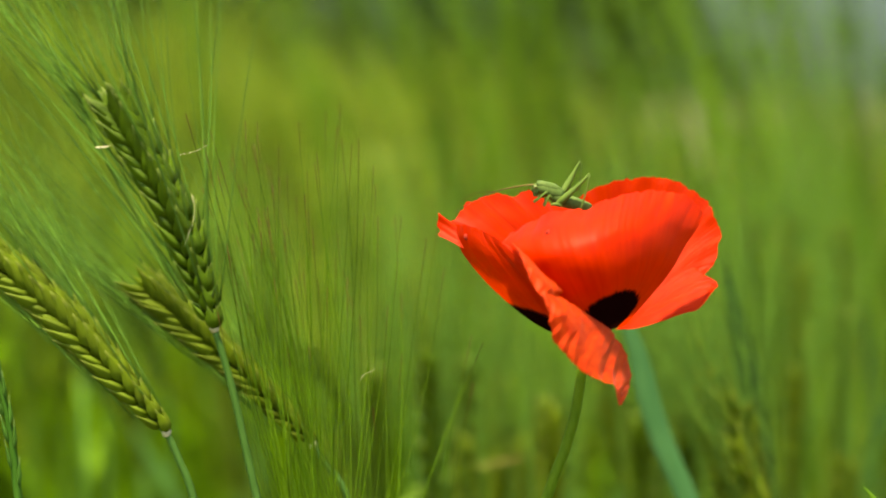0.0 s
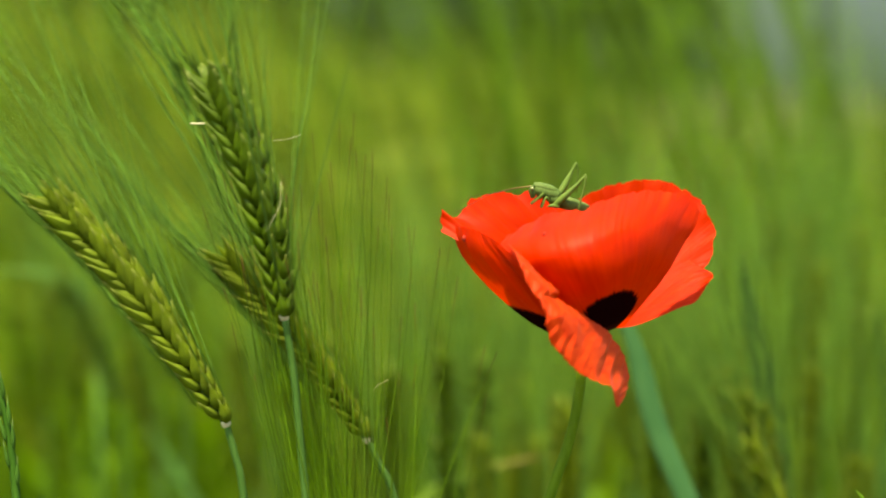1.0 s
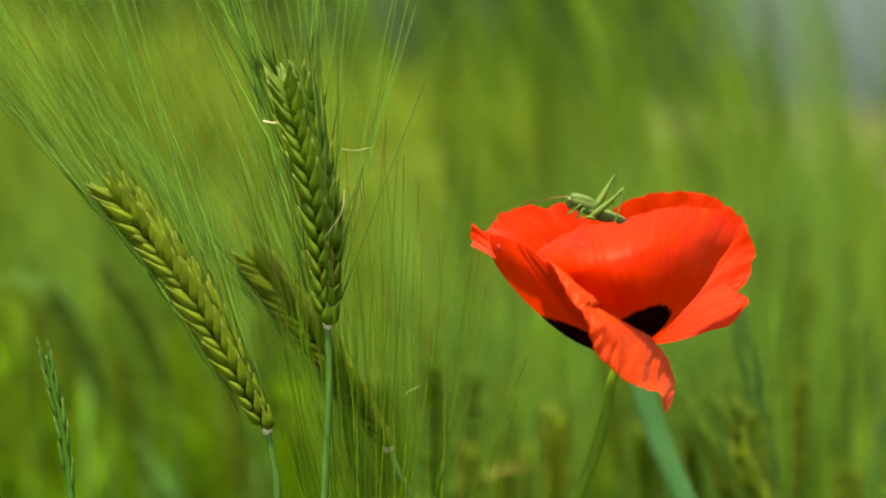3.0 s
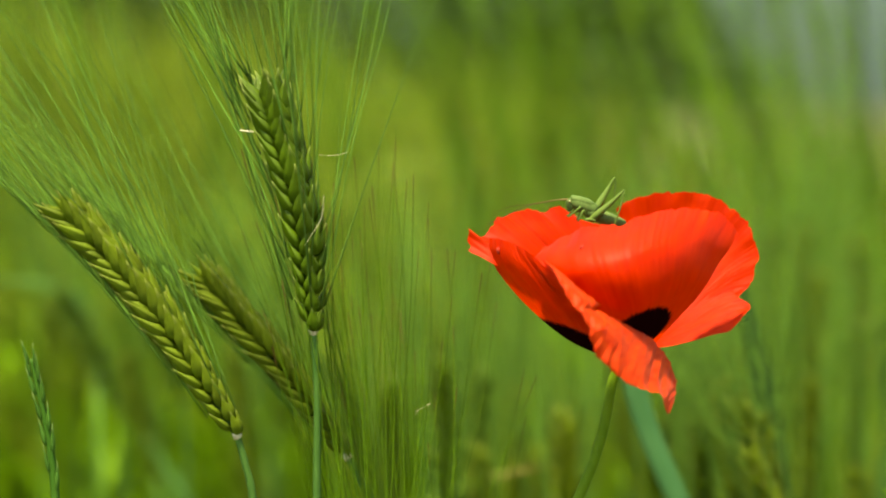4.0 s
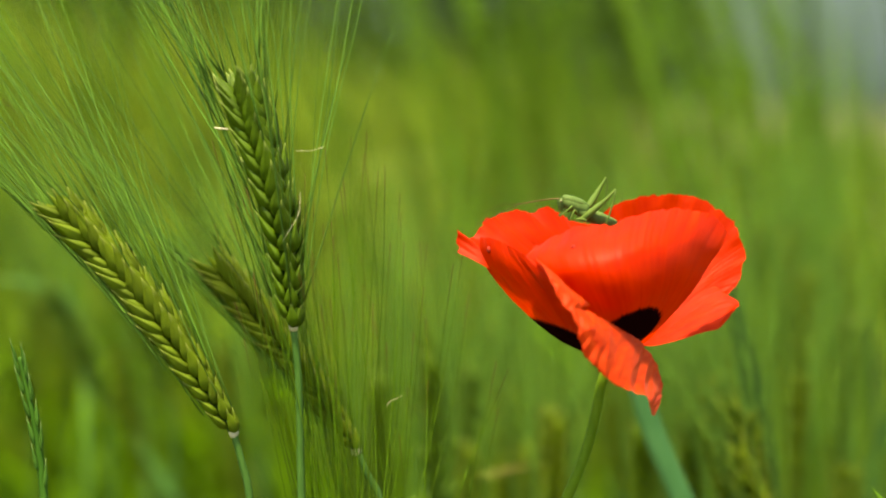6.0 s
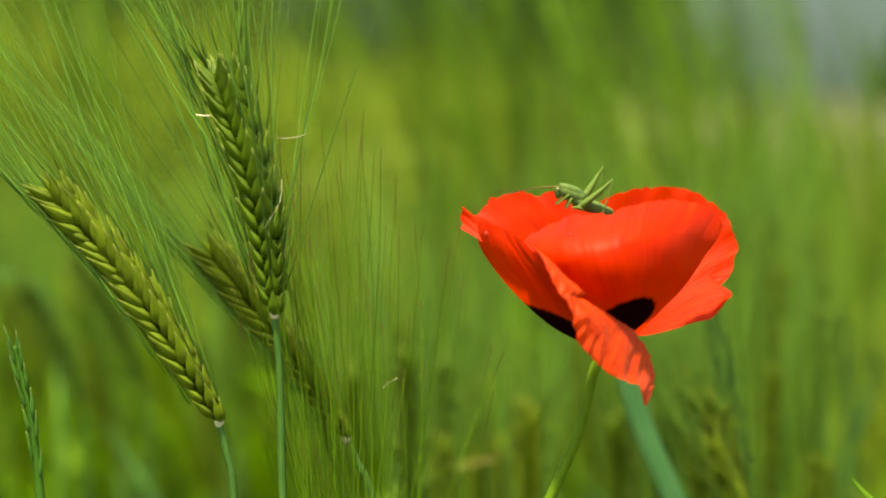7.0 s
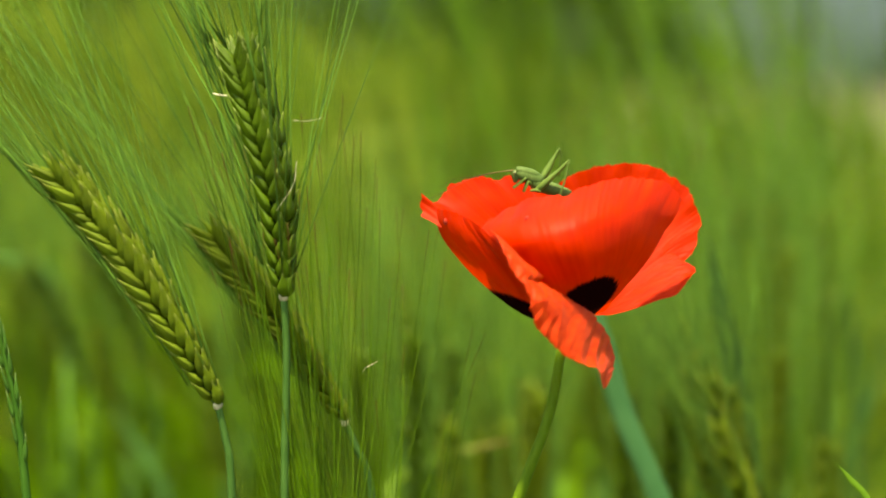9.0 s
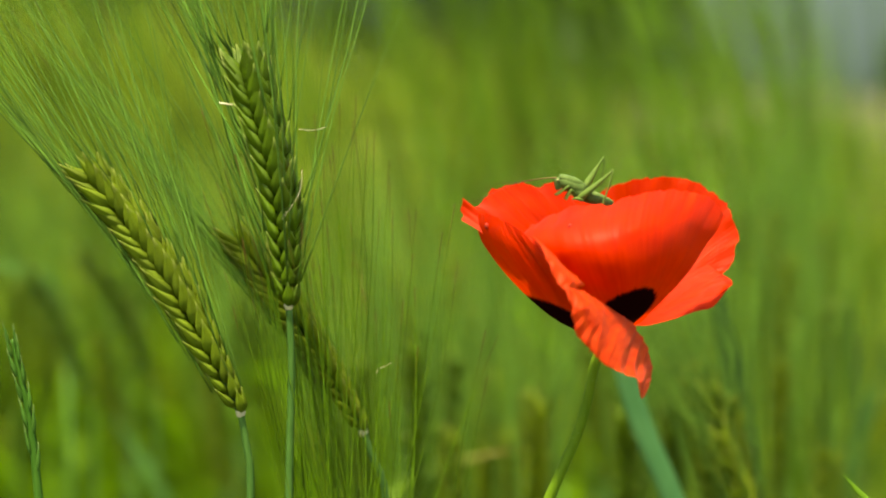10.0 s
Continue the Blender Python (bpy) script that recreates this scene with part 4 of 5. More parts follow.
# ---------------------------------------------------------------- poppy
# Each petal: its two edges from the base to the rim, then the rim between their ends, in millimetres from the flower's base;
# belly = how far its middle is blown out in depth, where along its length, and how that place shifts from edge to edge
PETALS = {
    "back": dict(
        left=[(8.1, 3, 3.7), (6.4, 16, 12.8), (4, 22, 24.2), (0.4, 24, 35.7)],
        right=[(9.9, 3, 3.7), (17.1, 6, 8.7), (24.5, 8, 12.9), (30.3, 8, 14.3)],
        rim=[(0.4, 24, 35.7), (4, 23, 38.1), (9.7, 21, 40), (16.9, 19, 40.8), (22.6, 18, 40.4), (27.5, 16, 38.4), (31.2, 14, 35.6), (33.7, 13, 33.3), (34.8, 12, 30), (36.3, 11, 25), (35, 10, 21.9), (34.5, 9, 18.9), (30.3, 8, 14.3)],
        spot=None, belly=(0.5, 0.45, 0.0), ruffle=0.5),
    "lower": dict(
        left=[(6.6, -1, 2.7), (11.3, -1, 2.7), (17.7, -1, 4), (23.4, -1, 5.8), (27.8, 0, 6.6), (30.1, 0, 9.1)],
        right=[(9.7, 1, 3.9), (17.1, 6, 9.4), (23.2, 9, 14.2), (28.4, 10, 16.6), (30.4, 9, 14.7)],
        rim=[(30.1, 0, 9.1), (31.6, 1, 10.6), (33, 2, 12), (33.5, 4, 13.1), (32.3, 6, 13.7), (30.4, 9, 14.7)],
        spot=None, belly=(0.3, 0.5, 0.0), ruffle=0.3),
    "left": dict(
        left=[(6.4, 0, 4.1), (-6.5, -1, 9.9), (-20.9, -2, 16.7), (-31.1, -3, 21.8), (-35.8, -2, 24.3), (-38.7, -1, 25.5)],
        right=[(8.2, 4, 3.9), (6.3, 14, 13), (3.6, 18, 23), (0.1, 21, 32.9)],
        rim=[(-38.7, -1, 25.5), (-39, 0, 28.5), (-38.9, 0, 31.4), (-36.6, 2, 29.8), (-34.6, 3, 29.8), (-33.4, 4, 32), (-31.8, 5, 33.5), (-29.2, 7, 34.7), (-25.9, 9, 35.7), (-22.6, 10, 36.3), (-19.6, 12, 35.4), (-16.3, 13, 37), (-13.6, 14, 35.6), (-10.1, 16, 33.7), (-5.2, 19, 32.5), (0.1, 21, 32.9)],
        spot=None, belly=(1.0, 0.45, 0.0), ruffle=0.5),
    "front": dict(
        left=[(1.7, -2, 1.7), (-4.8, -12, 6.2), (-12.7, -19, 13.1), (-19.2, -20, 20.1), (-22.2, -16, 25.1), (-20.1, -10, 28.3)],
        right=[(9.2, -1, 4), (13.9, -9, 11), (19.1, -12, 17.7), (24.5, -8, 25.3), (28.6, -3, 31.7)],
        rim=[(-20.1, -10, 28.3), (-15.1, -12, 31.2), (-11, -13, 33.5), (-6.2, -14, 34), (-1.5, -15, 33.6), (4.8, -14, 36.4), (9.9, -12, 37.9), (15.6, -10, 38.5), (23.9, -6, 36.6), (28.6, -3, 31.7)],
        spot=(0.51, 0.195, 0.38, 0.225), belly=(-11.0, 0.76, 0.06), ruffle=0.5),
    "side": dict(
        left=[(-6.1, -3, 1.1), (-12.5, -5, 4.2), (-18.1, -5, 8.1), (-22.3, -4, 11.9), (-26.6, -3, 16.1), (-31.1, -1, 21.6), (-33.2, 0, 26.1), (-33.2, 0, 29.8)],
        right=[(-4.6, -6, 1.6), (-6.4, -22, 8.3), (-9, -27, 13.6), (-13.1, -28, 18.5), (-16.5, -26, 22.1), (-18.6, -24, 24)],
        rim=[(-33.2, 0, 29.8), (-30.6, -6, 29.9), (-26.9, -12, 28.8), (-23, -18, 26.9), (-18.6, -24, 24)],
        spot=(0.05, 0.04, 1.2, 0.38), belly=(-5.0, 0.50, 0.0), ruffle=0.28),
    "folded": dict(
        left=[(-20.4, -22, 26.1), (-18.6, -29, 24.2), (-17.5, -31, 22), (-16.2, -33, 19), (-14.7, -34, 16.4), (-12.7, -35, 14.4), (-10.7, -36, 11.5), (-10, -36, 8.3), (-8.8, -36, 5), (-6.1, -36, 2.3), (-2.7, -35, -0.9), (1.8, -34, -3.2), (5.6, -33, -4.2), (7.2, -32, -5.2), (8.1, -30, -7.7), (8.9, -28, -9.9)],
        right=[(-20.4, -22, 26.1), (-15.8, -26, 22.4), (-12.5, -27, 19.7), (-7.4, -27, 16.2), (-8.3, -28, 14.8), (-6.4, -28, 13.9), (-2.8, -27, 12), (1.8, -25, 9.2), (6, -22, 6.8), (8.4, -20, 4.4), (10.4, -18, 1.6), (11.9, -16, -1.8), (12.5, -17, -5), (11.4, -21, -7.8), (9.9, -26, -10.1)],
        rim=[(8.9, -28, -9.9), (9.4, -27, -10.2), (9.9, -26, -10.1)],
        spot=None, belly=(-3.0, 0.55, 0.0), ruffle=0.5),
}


def along(pts, n):
    """n points evenly spaced along a smooth curve."""
    p = spline(pts, 400)
    d = np.concatenate([[0], np.cumsum(np.linalg.norm(np.diff(p, axis=0), axis=1))])
    return np.array([np.interp(np.linspace(0, d[-1], n), d, p[:, k]) for k in range(3)]).T


def petal(name, left, right, rim, spot, belly, ruffle, parent, seed):
    """A thin petal stretched between its two edges and its rim, bellied, pleated from the base and crumpled and nicked at the rim."""
    folded = name == "folded"
    nu, nv = (60, 170) if folded else (110, 80)
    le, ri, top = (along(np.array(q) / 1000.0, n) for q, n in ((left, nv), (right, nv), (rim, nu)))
    s, t = np.linspace(0, 1, nu)[None, :, None], np.linspace(0, 1, nv)[:, None, None]
    rise = top[None] - (1 - s) * top[0] - s * top[-1]
    arch = np.array([np.convolve(np.pad(rise[0, :, k], 16, mode="reflect", reflect_type="odd"), np.ones(33) / 33, "valid") for k in range(3)]).T[None]
    grid = (1 - s) * le[:, None] + s * ri[:, None] + (t ** 6 * rise if folded else t ** 1.3 * arch + t ** 9 * (rise - arch))
    depth, peak, shift = belly
    at = np.clip(peak + shift * (2 * s - 1), 0.2, 0.9)
    swell = np.where(t < at, np.sin(0.5 * math.pi * t / at), np.cos(0.5 * math.pi * (t - at) / (1 - at)))
    grid = grid + (np.sin(math.pi * s ** 0.8) * swell) * np.array([0, depth / 1000.0, 0])
    du, dv = np.gradient(grid, axis=1), np.gradient(grid, axis=0)
    nor = np.cross(du, dv)
    nor /= np.linalg.norm(nor, axis=2)[:, :, None] + 1e-12
    v, uv, f = [], [], []
    for i in range(nv):
        for k in range(nu):
            t, s = i / (nv - 1), k / (nu - 1)
            rim_near = max(0, (t - 0.72) / 0.28)
            if folded:            # creased slantwise across its length, with a scalloped free edge
                q = t * 15 + s * 3.0
                fold = abs(noise.noise(Vector((q, s * 1.2, seed)))) + 0.5 * abs(noise.noise(Vector((q * 2.3, s * 2, seed + 3))))
                lift = 0.0020 * (fold - 0.35) * min(1, t * 4) * min(1, (1 - t) * 6 + 0.2) + 0.0012 * noise.noise(Vector((t * 5, s * 2, 4)))
                p = grid[i, k] + nor[i, k] * ruffle * lift
                p = p - du[i, k] * max(0, 1 - s * 4) ** 2 * (2.2 * noise.noise(Vector((t * 17, seed, 1))) + 1.5 * noise.noise(Vector((t * 45, seed, 2))))
            else:
                pleat = 0.00010 * math.sin(s * 46 + 6 * noise.noise(Vector((s * 4, t * 2, seed)))) * t + 0.00006 * math.sin(s * 120 + 5 * noise.noise(Vector((s * 7, t * 2, seed + 1)))) * t
                broad = 0.0022 * noise.noise(Vector((s * 3.5 + seed, t * 3.0, seed))) * t
                fine = 0.0006 * noise.noise(Vector((s * 11, t * 9, seed + 7))) * t * t
                crease = 0.0013 * (0.35 - abs(noise.noise(Vector((s * 9, t * 7, seed + 11))))) * max(0, t - 0.45)
                p = grid[i, k] + nor[i, k] * ruffle * (pleat + broad + fine + crease)
                crumple = 0.0006 * noise.noise(Vector((s * 17, t * 3, seed + 4))) + 0.0003 * noise.noise(Vector((s * 40, t * 6, seed + 2)))
                p = p + nor[i, k] * rim_near ** 2 * crumple * {"lower": 0.35, "side": 0.35, "back": 0.45}.get(name, 1.0)
                p = p + dv[i, k] * rim_near * (0.6 if name == "lower" else 1.1) * (0.8 * noise.noise(Vector((s * 24, seed, 3))) + 0.7 * noise.noise(Vector((s * 52, seed, 5))) + 0.6 * noise.noise(Vector((s * 95, seed, 9))))
            v.append(p)
            uv.append((s, t))
    for i in range(nv - 1):
        for k in range(nu - 1):
            a = i * nu + k
            f.append((a, a + 1, a + nu + 1, a + nu))
    if folded:                    # turned over: the paler, duller underside shows
        skin = petal_skin("petal_underside", NO_SPOT, (1.6, 14, 1), ((0.44, 0.018, 0.004), (0.60, 0.050, 0.012)), (0.14, 0.06))
    else:
        skin = petal_skin("petal_" + name, spot or NO_SPOT)
    return part("petal", mesh_of("petal", v, f, [skin], uv=uv), parent)


NO_SPOT = (0.5, -1, 0.1, 0.1)


def build_poppy():
    heart = np.array((0.0430, 0.5000, 0.6765))
    foot = Vector((heart[0] - 0.03, heart[1] + 0.01, 0.0))
    plant = new("poppy")
    plant.location = foot
    tagged(plant, "scarlet field poppy with crumpled petals and black blotches", "poppy")
    end = np.array((0.0022, 0.5000, 0.5104))
    bend = [(0.0092, 0.5, 0.5654), (0.0222, 0.5, 0.6104), (0.0332, 0.5, 0.6404)]
    low = spline([(0, 0, -0.02), (0.006, 0.0, 0.3), tuple(Vector(end) - foot)], 16)
    part("lower_stem", mesh_of("lower_stem", *tube(low, 0.0014, 8)[:2], [M_POPPY_STEM]), plant)
    up = spline([end, *bend, (0.0364, 0.5, 0.6484), (0.039, 0.5, 0.6571), (0.0404, 0.5, 0.6643), (0.0412, 0.5, 0.6693), (0.0433, 0.5, 0.6762)], 48) - heart
    stem = part("stem", mesh_of("stem", *tube(up, np.concatenate([np.linspace(0.00150, 0.00128, 44), [0.0012, 0.0018, 0.0024, 0.002]]), 10)[:2], [M_POPPY_STEM]), plant, "bent green hairy stem")
    stem.location = Vector(heart) - foot
    rng = np.random.default_rng(8)
    hv = []
    for i in range(60):
        p = up[rng.integers(14, 45)]
        a = rng.uniform(0, 6.28)
        d = np.array([math.cos(a), math.sin(a), rng.uniform(-0.3, 0.3)])
        hv.append(tube([p + d * 0.001, p + d * 0.0035], (0.00006, 0.00003), 3))
    part("hairs", mesh_of("hairs", *join(hv)[:2], [M_POPPY_STEM]), stem, "fine pale hairs")
    pv, pf, pu = tube(spline([(0, 0, 0), (0, 0, 0.004), (0, 0, 0.009), (0, 0, 0.011)], 9), 0.0045 * np.array([.4, .6, .8, .95, 1, 1, .9, .8, .2]), 12)
    part("seed_capsule", mesh_of("seed_capsule", pv, pf, [M_POPPY_STEM]), stem, "pale green capsule inside the cup")
    petals = {}
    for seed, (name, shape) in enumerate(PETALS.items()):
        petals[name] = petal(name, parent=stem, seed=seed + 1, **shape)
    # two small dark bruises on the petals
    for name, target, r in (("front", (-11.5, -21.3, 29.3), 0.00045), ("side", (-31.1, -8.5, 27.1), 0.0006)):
        me = petals[name].data
        near = min(me.vertices, key=lambda v: (v.co.x - target[0] / 1000) ** 2 + (v.co.z - target[2] / 1000) ** 2)
        sv, sf, su = tube([(0, 0, -0.0006), (0, 0, -0.0003), (0, 0, 0.0), (0, 0, 0.0003), (0, 0, 0.0006)], (r * 0.4, r, r, r, r * 0.4), 9, 1.4)
        spot = part("bruise", mesh_of("bruise", sv, sf, [M_BRUISE]), petals[name], "small dark red bruise")
        spot.matrix_basis = Matrix.Translation(near.co) @ near.normal.to_track_quat("Z", "Y").to_matrix().to_4x4()
    return plant, stem, foot, Vector(heart), petals


# ---------------------------------------------------------------- bush-cricket
def build_cricket(heart):
    mm = 0.001
    base = Vector((0.0364, 0.5000, 0.7125))
    body = new("cricket")
    body.location = base
    tagged(body, "small green bush-cricket nymph sitting on the petal rim", "cricket")

    def rod(name, pts, radii, mat, n=14, sides=8, flat=1.0, label=""):
        p = spline(np.array(pts), n) * mm
        rr = np.interp(np.linspace(0, 1, n), np.linspace(0, 1, len(radii)), radii) * mm
        tv, tf, tu = tube(p, rr, sides, flat)
        return part(name, mesh_of(name, tv, tf, [mat], uv=tu), body, label)

    rod("abdomen", [(-1.90, 0.00, 0.71), (0.95, 0.00, -0.33), (4.27, 0.00, -1.42), (7.12, 0.00, -2.42), (7.88, 0.00, -2.71)], tuple(np.interp(np.linspace(0, 1, 41), (0, 0.25, 0.5, 0.75, 1), (1.5, 1.75, 1.6, 1.2, 0.4)) * (1 + 0.03 * np.cos(np.linspace(0, 18 * math.pi, 41)))), M_CRICKET, 60, 12)
    rod("thorax", [(-6.27, 0.00, 3.32), (-4.75, 0.00, 2.85), (-2.38, 0.00, 1.90), (0.23, 0.00, 0.95)], (1.0, 1.6, 1.8, 1.5), M_CRICKET, 14, 12)
    rod("pronotum", [(-6.08, 0.00, 3.94), (-4.28, 0.00, 3.56), (-1.91, 0.00, 2.80), (0.37, -0.00, 2.04)], (0.9, 1.15, 1.25, 0.5), M_CRICKET, 12, 12, 1.3, "saddle-shaped green back shield")
    rod("head", [(-6.84, 0.00, 3.75), (-6.46, 0.00, 3.08), (-6.26, 0.00, 1.90), (-6.45, 0.00, 0.81)], (0.6, 1.0, 0.95, 0.45), M_CRICKET, 12, 12)
    ev, ef, eu = tube([(0, 0, -0.0004), (0, 0, -0.0002), (0, 0, 0.0002), (0, 0, 0.0004)], (0.0001, 0.0004, 0.0004, 0.0001), 8)
    for y in (-1.05, 1.05):
        eye = part("eye", mesh_of("eye", ev, ef, [M_EYE]), body)
        eye.location = Vector((-6.46, 0.00, 3.27)) * mm + Vector((0, y * mm, 0))
    for y, pts, tib in ((-1.6, [(-1.05, -1.60, -1.33), (0.77, -2.40, 0.37), (4.47, -3.00, 3.70), (6.70, -3.20, 6.06)], [(6.98, -3.20, 6.06), (6.33, -3.30, 2.77), (5.18, -3.30, -1.00), (4.36, -3.20, -3.60)]),
                        (1.6, [(0.35, 1.60, 1.34), (1.82, 2.40, 3.44), (3.61, 3.00, 6.51), (4.86, 3.20, 8.75)], [(5.19, 3.20, 8.84), (5.45, 3.40, 7.69), (5.29, 3.60, 5.77), (5.04, 3.80, 1.71)])):
        rod("hind_thigh", pts, (0.75, 0.92, 0.5, 0.26), M_CRICKET_LEG, 14, 8)
        rod("hind_shin", tib, (0.3, 0.22, 0.2, 0.16), M_CRICKET_LEG, 12, 6)
        rod("knee", [pts[-1], tuple((np.array(pts[-1]) + np.array(tib[0])) / 2 + np.array([0, 0, 0.12])), tib[0]], (0.3, 0.4, 0.28), M_CRICKET_LEG, 6, 8)
    for s in (-1, 1):
        rod("front_leg", [(-4.74, 0.00, 0.71)[:1] + (s * 1.0,) + (-4.74, 0.00, 0.71)[2:], (-3.71, 0.00, 1.94)[:1] + (s * 1.9,) + (-3.71, 0.00, 1.94)[2:], (-5.22, 0.00, 0.71)[:1] + (s * 2.2,) + (-5.22, 0.00, 0.71)[2:], (-6.87, 0.00, -0.62)[:1] + (s * 2.2,) + (-6.87, 0.00, -0.62)[2:]], (0.4, 0.35, 0.25, 0.18), M_CRICKET_LEG, 12, 6)
        rod("middle_leg", [(-2.37, 0.00, 0.00)[:1] + (s * 1.2,) + (-2.37, 0.00, 0.00)[2:], (-3.08, 0.00, 0.95)[:1] + (s * 2.1,) + (-3.08, 0.00, 0.95)[2:], (-3.79, -0.00, -0.47)[:1] + (s * 2.4,) + (-3.79, -0.00, -0.47)[2:], (-4.35, 0.00, -1.66)[:1] + (s * 2.4,) + (-4.35, 0.00, -1.66)[2:]], (0.4, 0.35, 0.25, 0.18), M_CRICKET_LEG, 12, 6)
    rod("hind_foot", [(0.07, -2.40, -1.52), (-1.60, -2.60, -1.13), (-2.78, -2.60, -1.28)], (0.35, 0.45, 0.2), M_CRICKET_LEG, 8, 6)
    rod("antenna", [(-6.86, -0.40, 3.77), (-10.04, -1.50, 3.63), (-16.71, -3.00, 2.38), (-22.85, -4.00, -0.40), (-27.57, -5.00, -2.78)], (0.2, 0.12, 0.08, 0.06, 0.05), M_ANTENNA, 20, 5, 1.0, "long thin brown feeler")
    rod("antenna", [(-6.72, 0.40, 3.82), (-10.33, 2.00, 3.37), (-15.92, 5.00, 2.13), (-21.09, 8.00, 1.50), (-25.35, 11.00, -0.84)], (0.2, 0.12, 0.08, 0.06, 0.05), M_ANTENNA, 20, 5, 1.0, "long thin brown feeler")
    return body, base - heart


# ---------------------------------------------------------------- build
build_ground()
build_woods()
build_field()
EARS = build_near_barley()
build_rear_barley()
TIP = build_blades()
TUFTS = build_tall_grass()
RYE = build_ryegrass()
BROAD = build_broad_leaf()
POPPY_PLANT = build_poppy()
CRICKET = build_cricket(POPPY_PLANT[3])

# ---------------------------------------------------------------- how things sway: seconds, x, y, z, lean about the y axis
GRASS_TIP = [
    (0, 0.11833, 0.5200, 0.63754, -0.00),
    (0.5, 0.11444, 0.5200, 0.63676, -0.00),
    (1, 0.11198, 0.5200, 0.63659, -0.00),
    (1.5, 0.11325, 0.5200, 0.63764, -0.00),
    (2, 0.11753, 0.5200, 0.63849, -0.00),
    (2.5, 0.12143, 0.5200, 0.63983, -0.00),
    (4, 0.11898, 0.5200, 0.63998, -0.00),
    (4.5, 0.11585, 0.5200, 0.63914, -0.00),
    (5, 0.11544, 0.5200, 0.63939, -0.00),
    (5.5, 0.11744, 0.5200, 0.63936, -0.00),
    (7, 0.12101, 0.5200, 0.63987, -0.00),
    (7.5, 0.12054, 0.5200, 0.63879, -0.00),
    (8, 0.11878, 0.5200, 0.63926, -0.00),
    (8.5, 0.11713, 0.5200, 0.63923, -0.00),
    (9, 0.11592, 0.5200, 0.63868, -0.00),
    (9.5, 0.11625, 0.5200, 0.63797, -0.00),
    (10, 0.11728, 0.5200, 0.63853, -0.00),
]
POPPY = [
    (0, 0.04325, 0.5000, 0.67910, -1.05),
    (0.5, 0.04058, 0.5000, 0.67885, -1.25),
    (1, 0.03917, 0.5000, 0.67869, -1.99),
    (1.5, 0.03931, 0.5000, 0.67906, -2.46),
    (2, 0.04367, 0.5000, 0.67866, -1.87),
    (2.5, 0.04977, 0.5000, 0.67787, 0.42),
    (4, 0.04717, 0.5000, 0.67747, 0.35),
    (4.5, 0.04300, 0.5000, 0.67650, -0.00),
    (5, 0.04077, 0.5000, 0.67600, 0.46),
    (5.5, 0.04342, 0.5000, 0.67663, 0.38),
    (7, 0.05219, 0.5000, 0.67775, 2.49),
    (7.5, 0.04994, 0.5000, 0.67745, 2.28),
    (8, 0.04527, 0.5000, 0.67799, 0.68),
    (8.5, 0.04178, 0.5000, 0.67805, -0.55),
    (9, 0.04173, 0.5000, 0.67839, -0.60),
    (9.5, 0.04618, 0.5000, 0.67848, 0.30),
    (10, 0.05056, 0.5000, 0.67834, 1.94),
]
TALL_EAR = [
    (0, -0.05144, 0.5000, 0.68257, -11.94),
    (0.5, -0.04642, 0.5000, 0.68420, -8.78),
    (1, -0.03772, 0.5000, 0.68528, -4.90),
    (1.5, -0.02989, 0.5000, 0.68595, 0.23),
    (2, -0.02403, 0.5000, 0.68615, 1.72),
    (2.5, -0.02325, 0.5000, 0.68591, 3.47),
    (4, -0.03016, 0.5000, 0.68423, 0.60),
    (4.5, -0.03511, 0.5000, 0.68372, -0.00),
    (5, -0.03697, 0.5000, 0.68377, 0.09),
    (5.5, -0.03471, 0.5000, 0.68427, -0.80),
    (7, -0.03053, 0.5000, 0.68606, -0.62),
    (7.5, -0.03052, 0.5000, 0.68605, 0.26),
    (8, -0.03106, 0.5000, 0.68652, 1.21),
    (8.5, -0.03004, 0.5000, 0.68630, 1.18),
    (9, -0.02998, 0.5000, 0.68643, 1.66),
    (9.5, -0.02903, 0.5000, 0.68654, 1.46),
    (10, -0.02889, 0.5000, 0.68656, 1.80),
]
LEANING_EAR = [
    (0, -0.06369, 0.5000, 0.65602, -7.03),
    (0.5, -0.05862, 0.5000, 0.65699, -3.94),
    (1, -0.05260, 0.5000, 0.65798, 0.85),
    (1.5, -0.04392, 0.5000, 0.65890, 4.29),
    (2, -0.03865, 0.5000, 0.65914, 6.55),
    (2.5, -0.03799, 0.5000, 0.65891, 7.02),
    (4, -0.04952, 0.5000, 0.65761, 1.43),
    (4.5, -0.05616, 0.5000, 0.65707, -0.00),
    (5, -0.05798, 0.5000, 0.65691, 0.35),
    (5.5, -0.05268, 0.5000, 0.65734, 0.46),
    (7, -0.04463, 0.5000, 0.65862, 3.21),
    (7.5, -0.04769, 0.5000, 0.65848, 2.56),
    (8, -0.05006, 0.5000, 0.65870, 2.35),
    (8.5, -0.04964, 0.5000, 0.65863, 3.09),
    (9, -0.04679, 0.5000, 0.65879, 4.24),
    (9.5, -0.04309, 0.5000, 0.65900, 5.85),
    (10, -0.04122, 0.5000, 0.65924, 6.59),
]
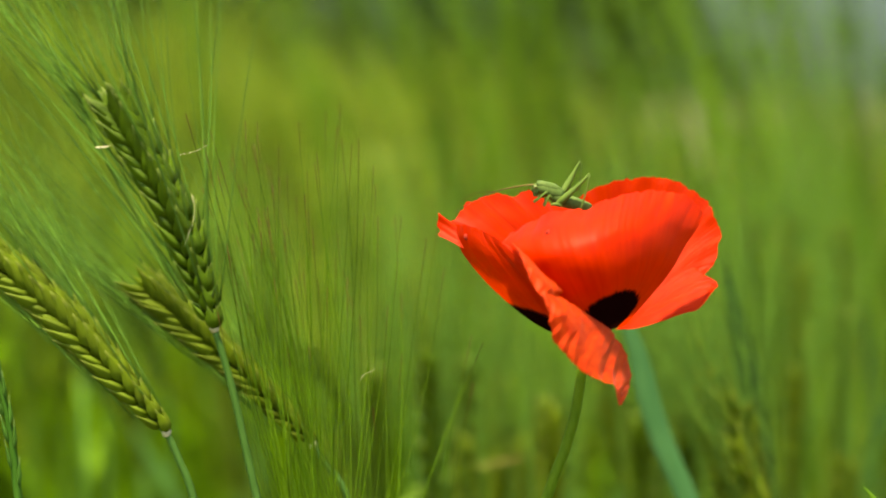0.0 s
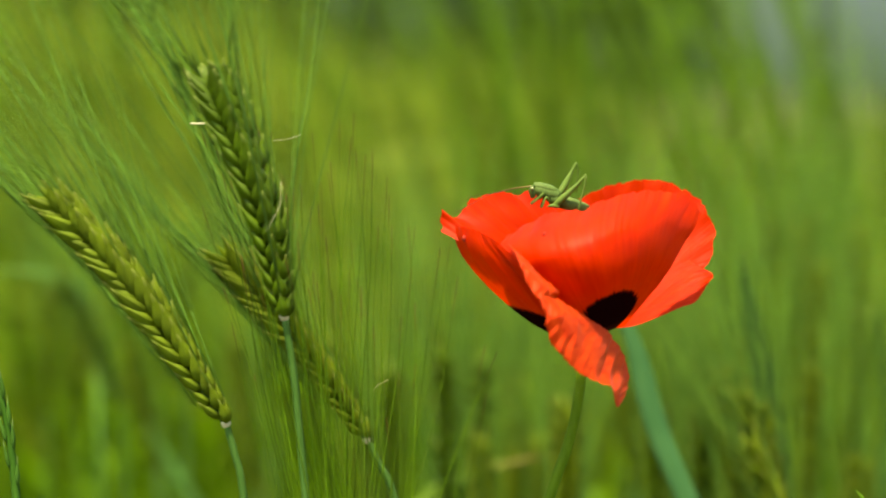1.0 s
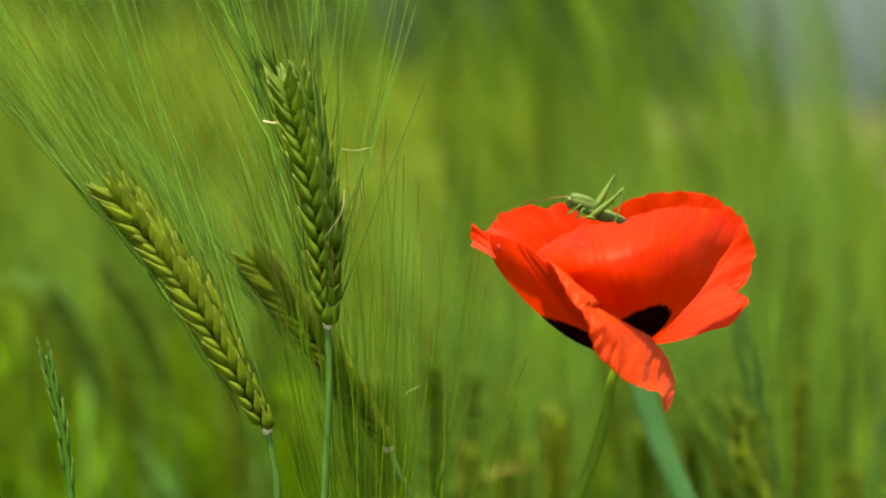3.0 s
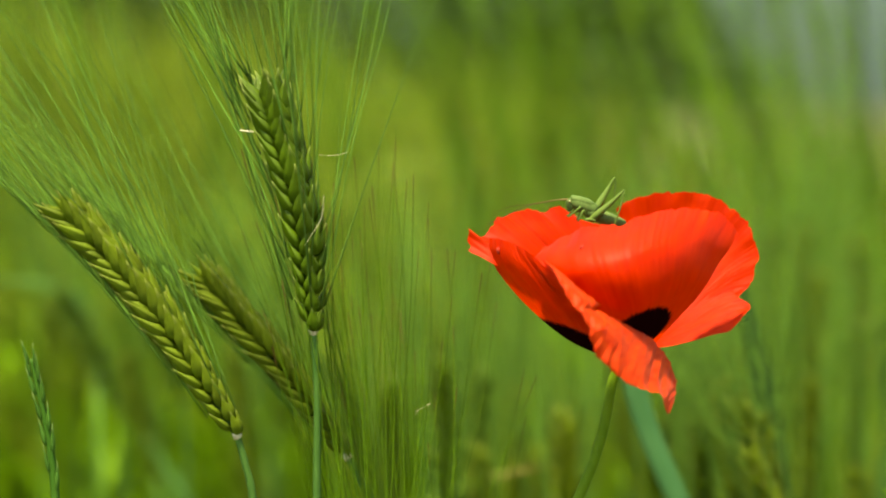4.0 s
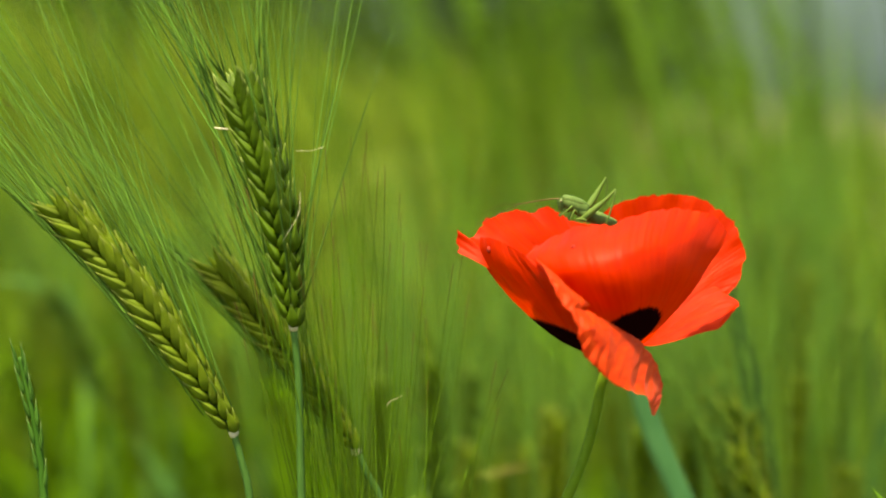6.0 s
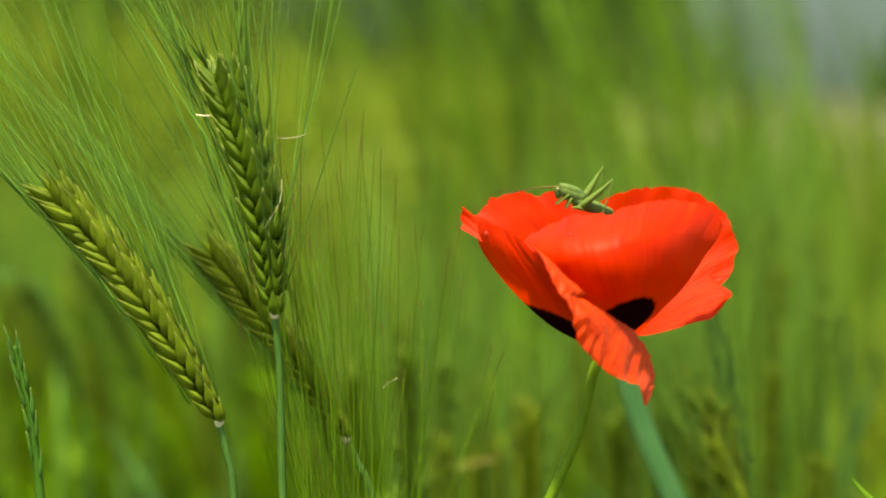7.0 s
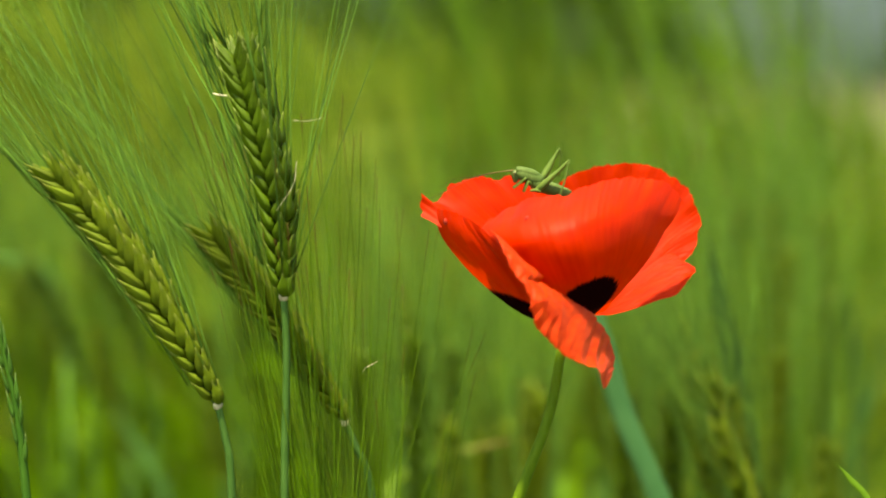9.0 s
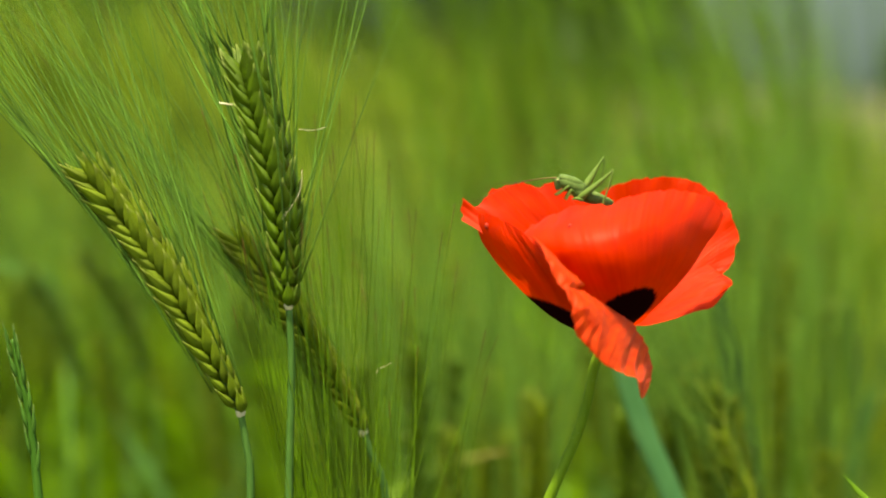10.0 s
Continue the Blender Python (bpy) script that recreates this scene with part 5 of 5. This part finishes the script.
REAR_EAR = [
    (0, -0.02859, 0.5300, 0.64757, -7.27),
    (0.5, -0.02324, 0.5300, 0.64895, -4.19),
    (1, -0.01790, 0.5300, 0.64870, 1.65),
    (1.5, -0.01158, 0.5300, 0.64892, 5.11),
    (2, -0.00760, 0.5300, 0.64947, 7.03),
    (2.5, -0.00716, 0.5300, 0.64931, 6.08),
    (4, -0.02296, 0.5300, 0.64700, 0.31),
    (4.5, -0.02872, 0.5300, 0.64672, -0.00),
    (5, -0.02824, 0.5300, 0.64674, -0.03),
    (5.5, -0.02296, 0.5300, 0.64736, 0.84),
    (7, -0.01321, 0.5300, 0.64920, 3.21),
    (7.5, -0.01561, 0.5300, 0.64847, 2.56),
    (8, -0.01767, 0.5300, 0.64953, 2.35),
    (8.5, -0.01744, 0.5300, 0.64883, 3.09),
    (9, -0.01555, 0.5300, 0.64926, 4.24),
    (9.5, -0.01270, 0.5300, 0.64901, 5.85),
    (10, -0.01085, 0.5300, 0.64905, 6.59),
]
RYEGRASS = [
    (0, -0.10164, 0.5000, 0.64116, -0.00),
    (0.5, -0.10546, 0.5000, 0.64064, -0.00),
    (1, -0.10617, 0.5000, 0.64080, -0.00),
    (1.5, -0.10174, 0.5000, 0.64169, -0.00),
    (2, -0.09466, 0.5000, 0.64263, -0.00),
    (2.5, -0.08893, 0.5000, 0.64289, -0.00),
    (4, -0.09580, 0.5000, 0.64237, -0.00),
    (4.5, -0.10179, 0.5000, 0.64186, -0.00),
    (5, -0.10335, 0.5000, 0.64183, -0.00),
    (5.5, -0.10041, 0.5000, 0.64213, -0.00),
    (7, -0.09030, 0.5000, 0.64354, -0.00),
    (7.5, -0.09070, 0.5000, 0.64339, -0.00),
    (8, -0.09328, 0.5000, 0.64384, -0.00),
    (8.5, -0.09529, 0.5000, 0.64295, -0.00),
    (9, -0.09608, 0.5000, 0.64303, -0.00),
    (9.5, -0.09459, 0.5000, 0.64301, -0.00),
    (10, -0.09301, 0.5000, 0.64325, -0.00),
]
AWN_EARS = [
    (0, -0.02009, 0.5000, 0.63228, -0.00),
    (0.5, -0.02199, 0.5000, 0.63126, -0.00),
    (1, -0.02058, 0.5000, 0.62945, -0.00),
    (1.5, -0.01477, 0.5000, 0.63089, -0.00),
    (2, -0.01045, 0.5000, 0.63076, -0.00),
    (2.5, -0.01001, 0.5000, 0.63122, -0.00),
    (4, -0.01007, 0.5000, 0.62589, -0.00),
    (4.5, -0.01353, 0.5000, 0.62439, -0.00),
    (5, -0.01604, 0.5000, 0.62374, -0.00),
    (5.5, -0.01580, 0.5000, 0.62555, -0.00),
    (7, -0.00887, 0.5000, 0.63012, -0.00),
    (7.5, -0.00685, 0.5000, 0.63031, -0.00),
    (8, -0.00797, 0.5000, 0.63036, -0.00),
    (8.5, -0.01157, 0.5000, 0.63019, -0.00),
    (9, -0.01561, 0.5000, 0.63010, -0.00),
    (9.5, -0.01542, 0.5000, 0.63141, -0.00),
    (10, -0.01254, 0.5000, 0.63209, -0.00),
]
BROAD_LEAF = [
    (0, 0.07564, 0.6200, 0.63638, -0.00),
    (0.5, 0.07271, 0.6200, 0.63644, -0.00),
    (1, 0.07073, 0.6200, 0.63584, -0.00),
    (1.5, 0.07100, 0.6200, 0.63674, -0.00),
    (2, 0.07282, 0.6200, 0.63762, -0.00),
    (2.5, 0.07336, 0.6200, 0.63888, -0.00),
    (4, 0.06755, 0.6200, 0.64005, -0.00),
    (4.5, 0.06323, 0.6200, 0.63985, -0.00),
    (5, 0.06277, 0.6200, 0.63960, -0.00),
    (5.5, 0.06717, 0.6200, 0.64017, -0.00),
    (7, 0.07738, 0.6200, 0.63895, -0.00),
    (7.5, 0.07600, 0.6200, 0.63844, -0.00),
    (8, 0.07354, 0.6200, 0.63831, -0.00),
    (8.5, 0.07211, 0.6200, 0.63791, -0.00),
    (9, 0.06900, 0.6200, 0.63788, -0.00),
    (9.5, 0.07083, 0.6200, 0.63844, -0.00),
    (10, 0.07404, 0.6200, 0.63857, -0.00),
]
# seconds, then how far the left, back, lower and folded petals close, in degrees about the y axis
PETAL_LEAN = [
    (0, 2.7, -1.5, -1.4, 6.8),
    (0.5, 3.7, -2.3, -2.9, 8.6),
    (1, 5.4, -3.4, -4.9, 7.4),
    (1.5, 6.1, -2.8, -4.7, 6.3),
    (2, 5.4, -1.6, -2.3, 5.7),
    (2.5, 3.5, -1.3, -2.2, 2.5),
    (4, 1.4, 0.8, 0.0, 0.1),
    (4.5, 0.0, 0.0, 0.0, -0.0),
    (5, 0.6, 0.3, -0.1, -0.1),
    (5.5, -1.0, -0.1, -0.8, 1.5),
    (7, 3.9, -1.8, -2.9, 1.8),
    (7.5, 3.6, -1.7, -2.8, 2.7),
    (8, 3.8, -1.7, -2.0, 2.9),
    (8.5, 4.9, -0.4, -1.0, 4.9),
    (9, 4.4, -1.1, -2.2, 4.3),
    (9.5, 4.1, -0.8, -2.0, 3.7),
    (10, 4.1, -1.8, -3.4, 3.5),
]


def motions():
    def sway(ob, foot, rows, rest):
        start = next(r for r in rows if r[0] == 4.5)
        shift = Vector(rest) - Vector(start[1:4])
        walk(ob, [(t, Matrix.Translation(-foot) @ pose(x, y, z, 0, lean, 0) @ Matrix.Translation(shift)) for t, x, y, z, lean in rows])

    for key, (plant, upper, foot) in EARS.items():
        rows = {"TALL_EAR": TALL_EAR, "LEANING_EAR": LEANING_EAR, "REAR_EAR": REAR_EAR}.get(key, AWN_EARS)
        sway(upper, foot, rows, foot + upper.location)
    sway(RYE[1], RYE[2], RYEGRASS, RYE[2] + RYE[1].location)
    sway(BROAD[1], BROAD[2], BROAD_LEAF, BROAD[2] + BROAD[1].location)
    for k, ob in enumerate(TUFTS):
        x, y, z = ob.location
        walk(ob, [(t, pose(x, y, z, 0, 1.6 * math.sin(1.5 * t + 0.9 * k) + 0.8 * math.sin(3.1 * t + k), 0)) for t in np.arange(0, 10.01, 0.5).tolist()])
    sway(TIP[1], TIP[2], GRASS_TIP, TIP[2] + TIP[1].location)
    plant, stem, foot, heart, petals = POPPY_PLANT
    sway(stem, foot, POPPY, heart)
    for column, name in ((1, "left"), (2, "back"), (3, "lower")):
        tip_back = 2.0 if name == "back" else 0.0      # the rear petal tips backwards as it opens
        walk(petals[name], [(row[0], pose(0, 0, 0, tip_back * row[column], row[column], 0)) for row in PETAL_LEAN])
    walk(petals["side"], [(row[0], pose(0, 0, 0, 0, 0.2 * row[1], 0)) for row in PETAL_LEAN])
    fold = Matrix.Translation((-0.012, 0.0, 0.026))
    walk(petals["folded"], [(row[0], fold @ pose(0, 0, 0, 0, row[4], 0) @ fold.inverted()) for row in PETAL_LEAN])
    cricket, off = CRICKET
    walk(cricket, [(t, pose(x, y, z, 0, lean, 0) @ Matrix.Translation(off)) for t, x, y, z, lean in POPPY])


motions()
